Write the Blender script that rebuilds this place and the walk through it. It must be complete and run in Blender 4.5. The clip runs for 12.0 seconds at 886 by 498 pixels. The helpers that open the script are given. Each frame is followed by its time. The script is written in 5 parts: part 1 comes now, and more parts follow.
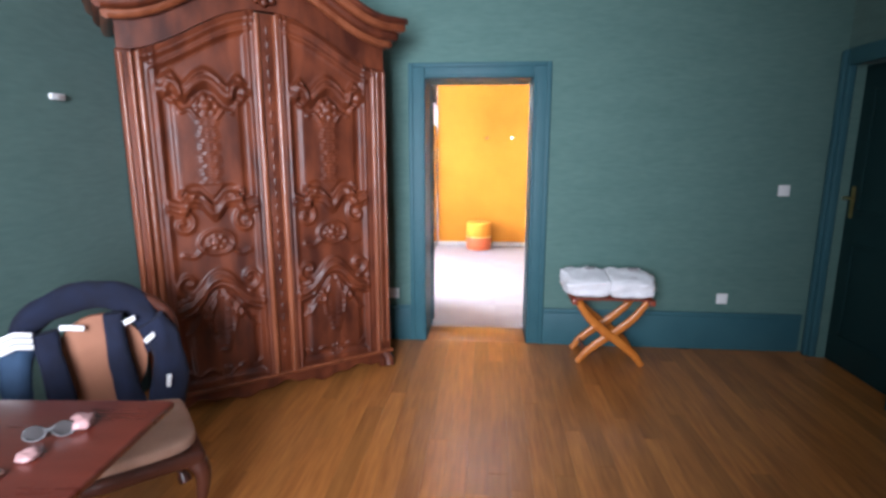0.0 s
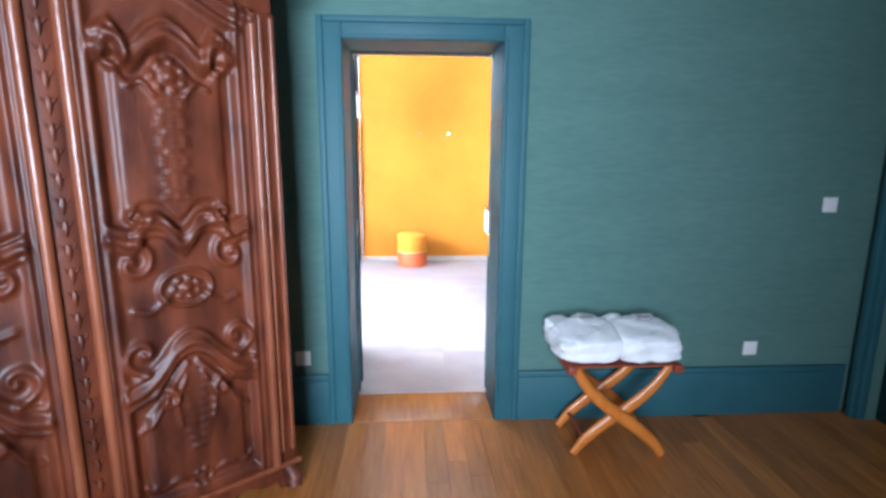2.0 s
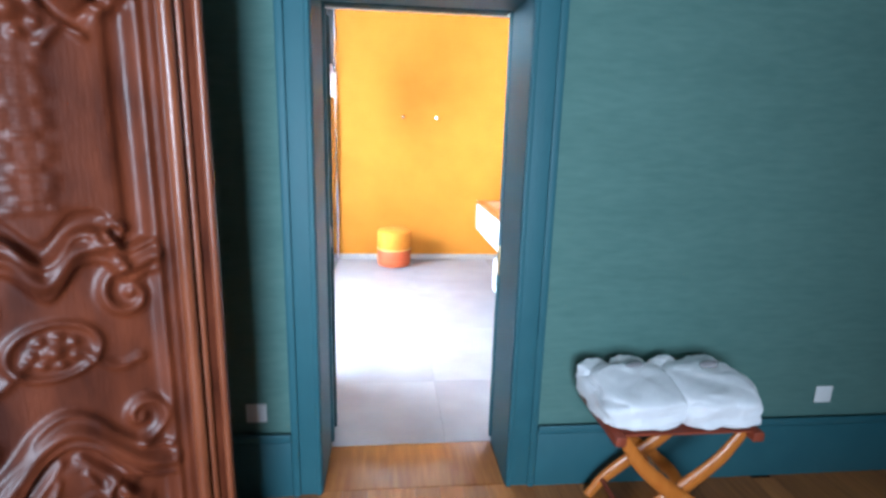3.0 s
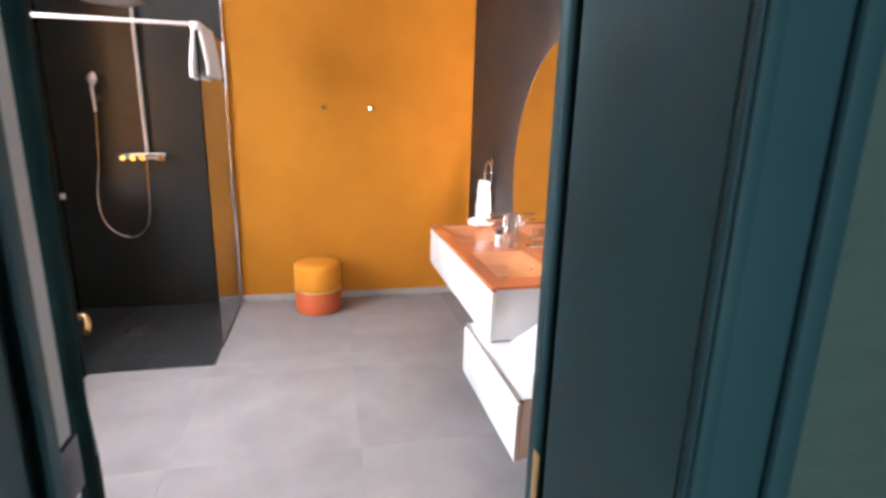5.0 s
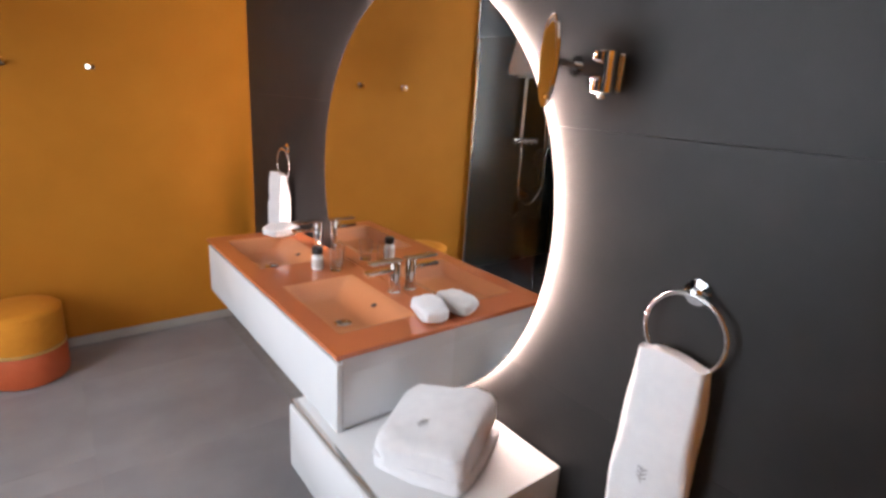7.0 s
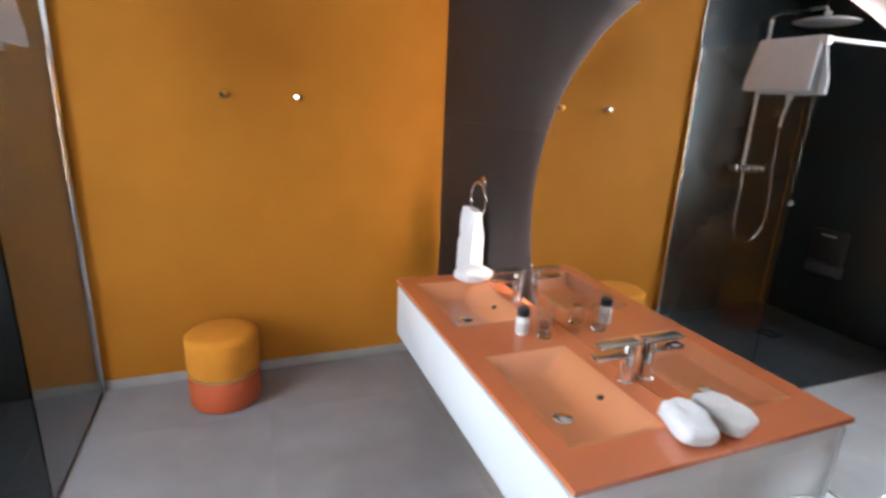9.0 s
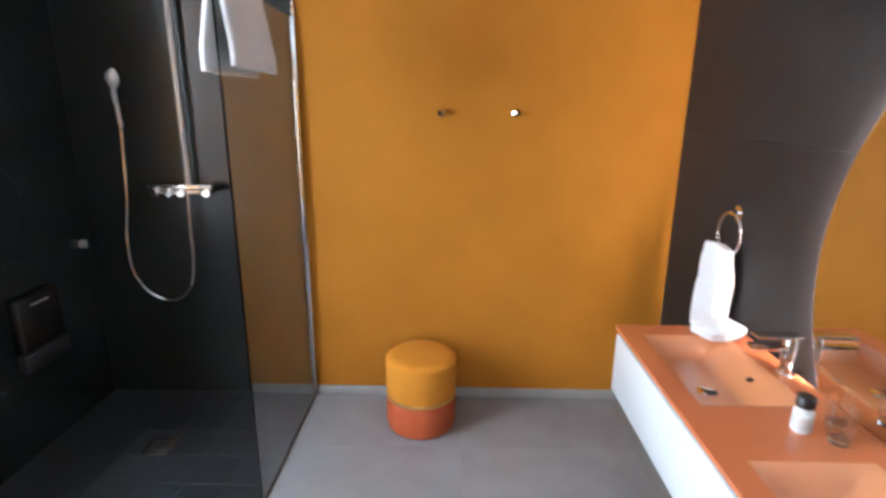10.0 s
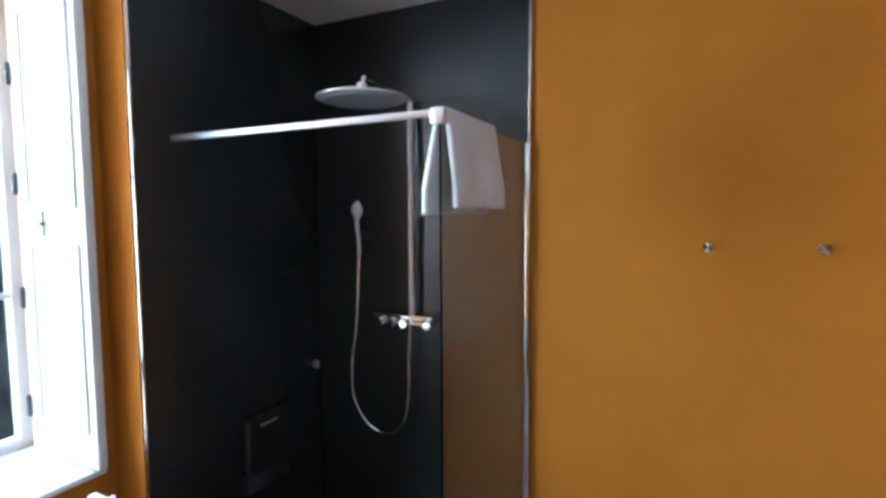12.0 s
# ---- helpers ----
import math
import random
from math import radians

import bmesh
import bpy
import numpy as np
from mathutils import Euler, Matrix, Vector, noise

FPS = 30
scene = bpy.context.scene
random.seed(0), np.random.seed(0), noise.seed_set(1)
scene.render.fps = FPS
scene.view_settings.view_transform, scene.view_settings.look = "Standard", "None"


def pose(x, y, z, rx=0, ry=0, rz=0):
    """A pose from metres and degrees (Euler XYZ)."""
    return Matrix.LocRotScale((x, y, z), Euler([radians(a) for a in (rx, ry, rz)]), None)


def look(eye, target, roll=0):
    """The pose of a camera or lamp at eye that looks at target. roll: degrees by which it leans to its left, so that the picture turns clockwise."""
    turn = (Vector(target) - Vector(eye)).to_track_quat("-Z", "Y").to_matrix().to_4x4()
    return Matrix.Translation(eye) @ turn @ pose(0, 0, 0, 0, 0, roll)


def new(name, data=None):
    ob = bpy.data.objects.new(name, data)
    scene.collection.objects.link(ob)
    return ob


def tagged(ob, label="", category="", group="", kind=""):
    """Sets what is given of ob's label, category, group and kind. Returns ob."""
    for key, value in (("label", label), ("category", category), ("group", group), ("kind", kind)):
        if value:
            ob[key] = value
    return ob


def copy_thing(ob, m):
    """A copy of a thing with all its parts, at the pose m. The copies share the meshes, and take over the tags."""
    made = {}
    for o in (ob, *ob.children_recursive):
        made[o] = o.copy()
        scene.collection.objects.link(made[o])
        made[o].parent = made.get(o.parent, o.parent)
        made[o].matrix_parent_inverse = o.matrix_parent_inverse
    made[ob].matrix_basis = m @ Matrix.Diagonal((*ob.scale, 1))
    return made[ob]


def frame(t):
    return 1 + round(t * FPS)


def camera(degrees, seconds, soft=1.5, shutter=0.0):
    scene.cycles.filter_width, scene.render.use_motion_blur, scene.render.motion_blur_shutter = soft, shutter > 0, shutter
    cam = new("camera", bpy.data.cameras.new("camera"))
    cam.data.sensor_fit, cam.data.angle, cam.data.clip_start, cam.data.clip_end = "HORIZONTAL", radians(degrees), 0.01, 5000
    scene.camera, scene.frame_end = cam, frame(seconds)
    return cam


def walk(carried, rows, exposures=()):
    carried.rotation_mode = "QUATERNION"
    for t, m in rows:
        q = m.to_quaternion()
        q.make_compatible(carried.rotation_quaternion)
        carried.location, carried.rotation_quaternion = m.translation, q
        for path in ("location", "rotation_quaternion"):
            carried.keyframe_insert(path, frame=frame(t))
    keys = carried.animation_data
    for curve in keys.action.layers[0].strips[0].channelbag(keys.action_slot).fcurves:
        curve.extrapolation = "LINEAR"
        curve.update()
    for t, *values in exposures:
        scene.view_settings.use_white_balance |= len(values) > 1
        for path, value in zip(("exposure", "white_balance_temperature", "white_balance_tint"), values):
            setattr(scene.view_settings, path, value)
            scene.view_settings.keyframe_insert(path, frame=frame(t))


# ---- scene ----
cam = camera(80.6, 12.0, soft=3.0, shutter=0.25)
PATH = [
    (0, (0.084, -4.037, 1.552), (-0.085, -2.082, 1.167), -0.0),
    (0.5, (0.083, -3.713, 1.555), (-0.031, -1.748, 1.198), 0.1),
    (1, (0.049, -3.427, 1.535), (-0.013, -1.465, 1.154), 1.4),
    (1.5, (-0.043, -3.092, 1.568), (0.036, -1.13, 1.185), 1.1),
    (2, (-0.069, -2.739, 1.546), (0.054, -0.782, 1.154), 0.4),
    (2.5, (-0.074, -2.38, 1.539), (0.038, -0.426, 1.124), 1.0),
    (3, (-0.128, -2.021, 1.551), (0.084, -0.083, 1.106), 1.6),
    (3.2, (-0.112, -1.886, 1.574), (0.122, 0.048, 1.119), 0.8),
    (4.8, (0.008, -0.592, 1.622), (0.405, 1.305, 1.13), 1.4),
    (5, (0.029, -0.432, 1.625), (0.464, 1.458, 1.136), 1.5),
    (5.5, (0.05, -0.122, 1.635), (0.663, 1.71, 1.119), 2.3),
    (6, (0.046, 0.149, 1.652), (1.003, 1.816, 1.099), 1.8),
    (6.5, (0.073, 0.335, 1.648), (1.279, 1.828, 1.083), 3.9),
    (8.3, (0.186, 0.816, 1.702), (1.259, 2.403, 1.126), 1.1),
    (8.5, (0.175, 0.863, 1.683), (1.141, 2.522, 1.123), 2.8),
    (9, (0.112, 1.012, 1.719), (0.813, 2.8, 1.161), 2.5),
    (9.5, (0.069, 1.184, 1.701), (0.43, 3.067, 1.134), 0.7),
    (10, (0.109, 1.339, 1.718), (0.075, 3.267, 1.189), 0.5),
    (10.5, (0.124, 1.473, 1.745), (-0.293, 3.366, 1.253), 1.1),
    (11, (0.107, 1.61, 1.756), (-0.481, 3.463, 1.288), 1.2),
    (11.5, (0.021, 1.703, 1.783), (-0.653, 3.554, 1.438), 0.4),
    (12, (0.014, 1.794, 1.841), (-0.867, 3.583, 1.69), -0.3),
]
EXPOSURES = [(0, 0.7, 5950, 20), (0.4, 1.1, 5850, 22), (1.2, 1.05, 5600, 20), (2.0, 0.85, 5350, 12), (3.2, 0.6, 5200, 8), (4.8, -0.6, 6300, 15), (5.5, -0.95, 6600, 18), (6.0, -1.4, 6600, 18), (6.5, -1.6, 6500, 17),
             (9.0, -1.4, 5900, 9), (10.5, -1.05, 5600, 6), (11.5, -1.15, 5500, 6), (12.0, -1.65, 5300, 5)]
walk(cam, [(t, look(eye, target, roll)) for t, eye, target, roll in PATH], EXPOSURES)

# ---- world and light ----
world = bpy.data.worlds.new("sky")
scene.world = world
world.use_nodes = True
wn = world.node_tree
sky = wn.nodes.new("ShaderNodeTexSky")
sky.sky_type, sky.sun_disc = "NISHITA", False
sky.sun_elevation, sky.sun_rotation = radians(48), radians(200)
wn.nodes["Background"].inputs["Strength"].default_value = 0.12
wn.links.new(sky.outputs["Color"], wn.nodes["Background"].inputs["Color"])


def window_light(name, m, sx, sy, watts, color, spread=180):
    """Skylight that stands in a window's opening."""
    d = bpy.data.lights.new(name, "AREA")
    d.shape, d.size, d.size_y, d.energy, d.color = "RECTANGLE", sx, sy, watts, color
    d.spread = radians(spread)
    ob = new(name, d)
    ob.matrix_world = m
    return ob


window_light("bedroom_window_light", look((-0.75, -5.3, 1.75), (-0.85, 0, 1.2)), 1.4, 1.9, 58, (0.92, 0.97, 1.0), 82)
window_light("bathroom_window_light", look((-2.90, 2.09, 1.84), (0.6, 1.95, 1.40)), 1.85, 2.0, 490, (0.88, 0.95, 1.0))

# ---- materials ----


def mat(name, base, rough=0.5, metal=0.0, tone=None, scale=8.0, stretch=(1, 1, 1), mix=(0.35, 0.65), bump=0.0, bump_scale=60.0,
        bump_stretch=(1, 1, 1), coat=0.0, rough_var=0.0, spec=0.5, sheen=0.0, per_piece=0.0):
    """A painted, woven, wooden or stone surface: two tones mixed by noise at two scales, relief and uneven gloss."""
    m = bpy.data.materials.new(name)
    m.use_nodes = True
    nt = m.node_tree
    b = nt.nodes["Principled BSDF"]
    b.inputs["Roughness"].default_value = rough
    b.inputs["Metallic"].default_value = metal
    b.inputs["Coat Weight"].default_value = coat
    b.inputs["Coat Roughness"].default_value = 0.15
    b.inputs["Specular IOR Level"].default_value = spec
    b.inputs["Sheen Weight"].default_value = sheen
    b.inputs["Base Color"].default_value = (*base, 1)
    co = nt.nodes.new("ShaderNodeTexCoord")

    def noise_at(sc, st, detail):
        mp = nt.nodes.new("ShaderNodeMapping")
        mp.inputs["Scale"].default_value = st
        nt.links.new(co.outputs["Object"], mp.inputs["Vector"])
        n = nt.nodes.new("ShaderNodeTexNoise")
        n.inputs["Scale"].default_value = sc
        n.inputs["Detail"].default_value = detail
        if per_piece:
            oi = nt.nodes.new("ShaderNodeObjectInfo")
            ad = nt.nodes.new("ShaderNodeVectorMath")
            ad.operation = "MULTIPLY_ADD"
            ad.inputs[1].default_value = (37, 53, 71)
            nt.links.new(oi.outputs["Random"], ad.inputs[0])
            nt.links.new(mp.outputs["Vector"], ad.inputs[2])
            nt.links.new(ad.outputs[0], n.inputs["Vector"])
        else:
            nt.links.new(mp.outputs["Vector"], n.inputs["Vector"])
        return n
    if tone:
        n1 = noise_at(scale, stretch, 6)
        n2 = noise_at(scale * 0.17, stretch, 3)
        av = nt.nodes.new("ShaderNodeMath")
        av.operation = "MULTIPLY_ADD"
        av.inputs[1].default_value = 0.6
        hf = nt.nodes.new("ShaderNodeMath")
        hf.operation = "MULTIPLY"
        hf.inputs[1].default_value = 0.4
        nt.links.new(n2.outputs["Fac"], hf.inputs[0])
        nt.links.new(n1.outputs["Fac"], av.inputs[0])
        nt.links.new(hf.outputs[0], av.inputs[2])
        rp = nt.nodes.new("ShaderNodeValToRGB")
        rp.color_ramp.elements[0].position, rp.color_ramp.elements[1].position = mix
        rp.color_ramp.elements[0].color, rp.color_ramp.elements[1].color = (*base, 1), (*tone, 1)
        nt.links.new(av.outputs[0], rp.inputs["Fac"])
        out = rp.outputs["Color"]
        if per_piece:
            oi = nt.nodes.new("ShaderNodeObjectInfo")
            mr = nt.nodes.new("ShaderNodeMapRange")
            mr.inputs["To Min"].default_value, mr.inputs["To Max"].default_value = 1 - per_piece, 1 + per_piece
            hs = nt.nodes.new("ShaderNodeHueSaturation")
            nt.links.new(oi.outputs["Random"], mr.inputs["Value"])
            nt.links.new(mr.outputs["Result"], hs.inputs["Value"])
            nt.links.new(out, hs.inputs["Color"])
            out = hs.outputs["Color"]
        nt.links.new(out, b.inputs["Base Color"])
        if rough_var:
            mr = nt.nodes.new("ShaderNodeMapRange")
            mr.inputs["To Min"].default_value, mr.inputs["To Max"].default_value = rough - rough_var, rough + rough_var
            nt.links.new(n1.outputs["Fac"], mr.inputs["Value"])
            nt.links.new(mr.outputs["Result"], b.inputs["Roughness"])
    if bump:
        n3 = noise_at(bump_scale, bump_stretch, 5)
        bp = nt.nodes.new("ShaderNodeBump")
        bp.inputs["Strength"].default_value = bump
        bp.inputs["Distance"].default_value = 0.01
        nt.links.new(n3.outputs["Fac"], bp.inputs["Height"])
        nt.links.new(bp.outputs["Normal"], b.inputs["Normal"])
    return m


def glass_mat(name, color, ior=1.45, rough=0.0):
    m = bpy.data.materials.new(name)
    m.use_nodes = True
    b = m.node_tree.nodes["Principled BSDF"]
    b.inputs["Base Color"].default_value = (*color, 1)
    b.inputs["Transmission Weight"].default_value = 1
    b.inputs["Roughness"].default_value = rough
    b.inputs["IOR"].default_value = ior
    return m


def glow_mat(name, color, strength):
    m = bpy.data.materials.new(name)
    m.use_nodes = True
    b = m.node_tree.nodes["Principled BSDF"]
    b.inputs["Base Color"].default_value = (*color, 1)
    b.inputs["Emission Color"].default_value = (*color, 1)
    b.inputs["Emission Strength"].default_value = strength
    return m


M_GREEN = mat("green_grasscloth", (0.070, 0.150, 0.130), 0.8, tone=(0.094, 0.185, 0.160), scale=20, stretch=(0.5, 0.5, 2.2), bump=0.25,
              bump_scale=55, bump_stretch=(0.25, 0.25, 5), sheen=0.15)
M_TEAL = mat("teal_paint", (0.028, 0.098, 0.118), 0.55, tone=(0.036, 0.116, 0.136), scale=6, bump=0.05, bump_scale=30, rough_var=0.06, spec=0.3)
M_DARKGREEN = mat("dark_green_paint", (0.009, 0.032, 0.033), 0.6, tone=(0.012, 0.039, 0.04), scale=5, bump=0.05, bump_scale=40, spec=0.15)
M_MUSTARD = mat("mustard_paint", (0.40, 0.148, 0.011), 0.72, tone=(0.445, 0.168, 0.014), scale=3, bump=0.10, bump_scale=140, spec=0.16)
M_TILE = mat("dark_stone_tile", (0.012, 0.0108, 0.0105), 0.5, tone=(0.020, 0.0178, 0.0172), spec=0.22, scale=5, bump=0.06, bump_scale=25, rough_var=0.08)
M_SHOWER = mat("black_shower_tile", (0.0150, 0.0190, 0.0200), 0.24, tone=(0.0185, 0.0228, 0.0238), scale=2.5, bump=0.02, bump_scale=25, rough_var=0.03)
M_SHFLOOR = mat("dark_slate_tile", (0.018, 0.020, 0.022), 0.36, tone=(0.030, 0.033, 0.037), scale=5, bump=0.04, bump_scale=30, rough_var=0.04, per_piece=0.12)
M_CONC = mat("grey_concrete_tile", (0.235, 0.225, 0.235), 0.46, tone=(0.335, 0.322, 0.33), scale=3.2, bump=0.06, bump_scale=60, rough_var=0.1, per_piece=0.03)
M_DARKGROUT = mat("dark_grout", (0.016, 0.016, 0.017), 0.8, tone=(0.022, 0.021, 0.022), scale=20)
M_GROUT = mat("grey_grout", (0.24, 0.23, 0.225), 0.8, tone=(0.29, 0.28, 0.27), scale=20)
M_SKIRT = mat("grey_stone_skirting", (0.32, 0.30, 0.28), 0.5, tone=(0.40, 0.38, 0.36), scale=6)
M_OAK = mat("oak_plank", (0.28, 0.093, 0.020), 0.32, tone=(0.48, 0.192, 0.046), scale=9, stretch=(5, 0.45, 1), bump=0.12, bump_scale=30,
            bump_stretch=(8, 0.5, 1), rough_var=0.08, per_piece=0.22, coat=0.15)
M_SUBFLOOR = mat("dark_joint", (0.05, 0.025, 0.012), 0.8, tone=(0.07, 0.035, 0.015), scale=10)
M_WALNUT = mat("carved_cherry_wood", (0.042, 0.0090, 0.0040), 0.44, tone=(0.155, 0.036, 0.012), scale=5, stretch=(2, 2, 0.7), mix=(0.38, 0.62), bump=0.12, bump_scale=40,
               bump_stretch=(4, 4, 0.5), coat=0.0, spec=0.38, rough_var=0.1)
# paler, glossier cherry tone for the beads, reeds and alternate cornice mouldings
M_WALNUT_LIGHT = mat("pale_cherry_wood", (0.12, 0.030, 0.011), 0.32, tone=(0.24, 0.072, 0.029), scale=7, stretch=(3, 3, 0.5), bump=0.1, bump_scale=40,
                     bump_stretch=(4, 4, 0.5), coat=0.12, rough_var=0.1)
M_MAHOG = mat("red_mahogany", (0.105, 0.019, 0.011), 0.3, tone=(0.16, 0.034, 0.02), scale=6, stretch=(0.6, 4, 1), coat=0.3, rough_var=0.08, bump=0.05, bump_scale=40)
M_DARKWOOD = mat("dark_carved_wood", (0.05, 0.014, 0.008), 0.35, tone=(0.09, 0.028, 0.015), scale=9, bump=0.1, bump_scale=40)
M_ORANGEWOOD = mat("orange_beech", (0.47, 0.135, 0.016), 0.35, tone=(0.56, 0.185, 0.028), scale=8, stretch=(4, 4, 0.6), coat=0.2, bump=0.05, bump_scale=40)
M_REDWOOD = mat("red_brown_wood", (0.22, 0.045, 0.02), 0.4, tone=(0.28, 0.06, 0.028), scale=8)
M_WHITE = mat("white_lacquer", (0.70, 0.71, 0.72), 0.22, tone=(0.73, 0.74, 0.75), scale=4, rough_var=0.04)
M_WHITEPAINT = mat("white_wood_paint", (0.66, 0.68, 0.68), 0.45, tone=(0.72, 0.74, 0.74), scale=9, bump=0.06, bump_scale=30)
M_PLASTER = mat("white_ceiling_plaster", (0.68, 0.68, 0.67), 0.8, tone=(0.73, 0.73, 0.72), scale=5, bump=0.06, bump_scale=80)
M_PLASTIC = mat("white_plastic", (0.72, 0.73, 0.72), 0.35, tone=(0.75, 0.76, 0.75), scale=20)
M_COPPER = mat("orange_glass_top", (0.50, 0.140, 0.052), 0.16, tone=(0.54, 0.158, 0.06), scale=4, coat=0.5, rough_var=0.03)
M_BASIN = mat("salmon_glass_basin", (0.60, 0.235, 0.105), 0.2, tone=(0.64, 0.26, 0.12), scale=4, coat=0.4, rough_var=0.03)
M_TOWEL = mat("white_terry", (0.84, 0.84, 0.86), 0.95, tone=(0.90, 0.90, 0.91), scale=30, bump=0.6, bump_scale=240, sheen=0.4)
M_MARK = mat("grey_embroidery", (0.30, 0.28, 0.29), 0.9, tone=(0.38, 0.36, 0.36), scale=60)
M_CHROME = mat("chrome", (0.85, 0.85, 0.86), 0.07, 1.0)
M_SATIN = mat("satin_chrome", (0.82, 0.82, 0.84), 0.30, 0.75, tone=(0.86, 0.86, 0.88), scale=30)
M_STEEL = mat("brushed_steel", (0.62, 0.60, 0.57), 0.25, 1.0, tone=(0.7, 0.68, 0.65), scale=40, stretch=(1, 1, 0.1))
M_BRASS = mat("old_brass", (0.66, 0.44, 0.16), 0.32, 1.0, tone=(0.74, 0.50, 0.20), scale=20)
M_IRON = mat("dark_iron", (0.09, 0.09, 0.10), 0.45, 0.8, tone=(0.13, 0.13, 0.14), scale=20)
M_BLACK = mat("black_plastic", (0.012, 0.010, 0.010), 0.4, tone=(0.02, 0.017, 0.016), scale=20)
M_MIRROR = mat("mirror_silver", (0.90, 0.90, 0.88), 0.005, 1.0)
M_GLASS = glass_mat("clear_glass", (0.93, 0.96, 0.95), 1.29)
M_TUMBLER = glass_mat("tumbler_glass", (0.97, 0.98, 0.98))
M_LED = glow_mat("warm_led_strip", (1.0, 0.76, 0.64), 900)
M_VELVET = mat("mustard_velvet", (0.56, 0.20, 0.006), 0.85, tone=(0.62, 0.235, 0.01), scale=25, bump=0.2, bump_scale=200)
M_RUST = mat("rust_velvet", (0.44, 0.075, 0.016), 0.6, tone=(0.50, 0.095, 0.024), scale=25, bump=0.2, bump_scale=200)
M_NAVY = mat("navy_fleece", (0.0016, 0.0034, 0.014), 0.95, tone=(0.0034, 0.008, 0.028), scale=12, bump=0.3, bump_scale=150)
M_DENIM = mat("blue_lining", (0.016, 0.042, 0.085), 0.85, tone=(0.025, 0.06, 0.115), scale=12, bump=0.3, bump_scale=150)
M_CANE = mat("brown_leather_back", (0.26, 0.105, 0.055), 0.55, tone=(0.33, 0.14, 0.075), scale=9, bump=0.15, bump_scale=60)
M_ROSE = mat("dusty_pink_paper", (0.36, 0.20, 0.19), 0.8, tone=(0.42, 0.24, 0.23), scale=20)
M_SEAT = mat("rose_beige_upholstery", (0.42, 0.24, 0.16), 0.8, tone=(0.50, 0.30, 0.21), scale=14, bump=0.2, bump_scale=150)
M_FOLIAGE = mat("far_foliage", (0.05, 0.09, 0.03), 0.9, tone=(0.14, 0.2, 0.08), scale=0.8)
M_LABEL = mat("paper_label", (0.55, 0.53, 0.5), 0.6, tone=(0.6, 0.58, 0.55), scale=30)

# ---- mesh helpers ----


def box(bm, x0, y0, z0, x1, y1, z1, bevel=0.0, seg=2):
    r = bmesh.ops.create_cube(bm, size=1)
    vs = r["verts"]
    for v in vs:
        v.co = Vector(((x0 + x1) / 2 + v.co.x * (x1 - x0), (y0 + y1) / 2 + v.co.y * (y1 - y0), (z0 + z1) / 2 + v.co.z * (z1 - z0)))
    if bevel:
        es = {e for v in vs for e in v.link_edges}
        bmesh.ops.bevel(bm, geom=list(es), offset=bevel, segments=seg, affect="EDGES", profile=0.5)
    return bm


def tube(bm, pts, radius, seg=10, flat=1.0, side=None):
    """A round or flattened rod along points; radius is a number or one for each point."""
    pts = [Vector(p) for p in pts]
    rings = []
    up = Vector(side) if side else Vector((0.123, 0.321, 0.94))
    for i, p in enumerate(pts):
        d = (pts[min(i + 1, len(pts) - 1)] - pts[max(i - 1, 0)]).normalized()
        a = up - d * up.dot(d)
        if a.length < 1e-4:
            a = Vector((1, 0, 0)) - d * d.x
        a.normalize()
        b = d.cross(a)
        r = radius[i] if isinstance(radius, (list, tuple)) else radius
        rings.append([bm.verts.new(p + (a * math.cos(k * math.tau / seg) * flat + b * math.sin(k * math.tau / seg)) * r) for k in range(seg)])
    for i in range(len(rings) - 1):
        for k in range(seg):
            bm.faces.new((rings[i][k], rings[i][(k + 1) % seg], rings[i + 1][(k + 1) % seg], rings[i + 1][k]))
    bm.faces.new(rings[0][::-1])
    bm.faces.new(rings[-1])
    return bm


def lathe(bm, profile, seg=40, m=None):
    """Turn (radius, height) pairs round z."""
    m = m or Matrix()
    rings = [[bm.verts.new(m @ Vector((r * math.cos(k * math.tau / seg), r * math.sin(k * math.tau / seg), z))) for k in range(seg)] for r, z in profile]
    for a, b in zip(rings, rings[1:]):
        for k in range(seg):
            bm.faces.new((a[k], a[(k + 1) % seg], b[(k + 1) % seg], b[k]))
    bm.faces.new(rings[0][::-1])
    bm.faces.new(rings[-1])
    return bm


def prism(bm, outline, y0, y1):
    """An outline of (x, z) pairs pushed from y0 to y1."""
    a = [bm.verts.new((x, y0, z)) for x, z in outline]
    b = [bm.verts.new((x, y1, z)) for x, z in outline]
    n = len(outline)
    bm.faces.new(a)
    bm.faces.new(b[::-1])
    for i in range(n):
        bm.faces.new((a[i], b[i], b[(i + 1) % n], a[(i + 1) % n]))
    bmesh.ops.recalc_face_normals(bm, faces=bm.faces)
    return bm


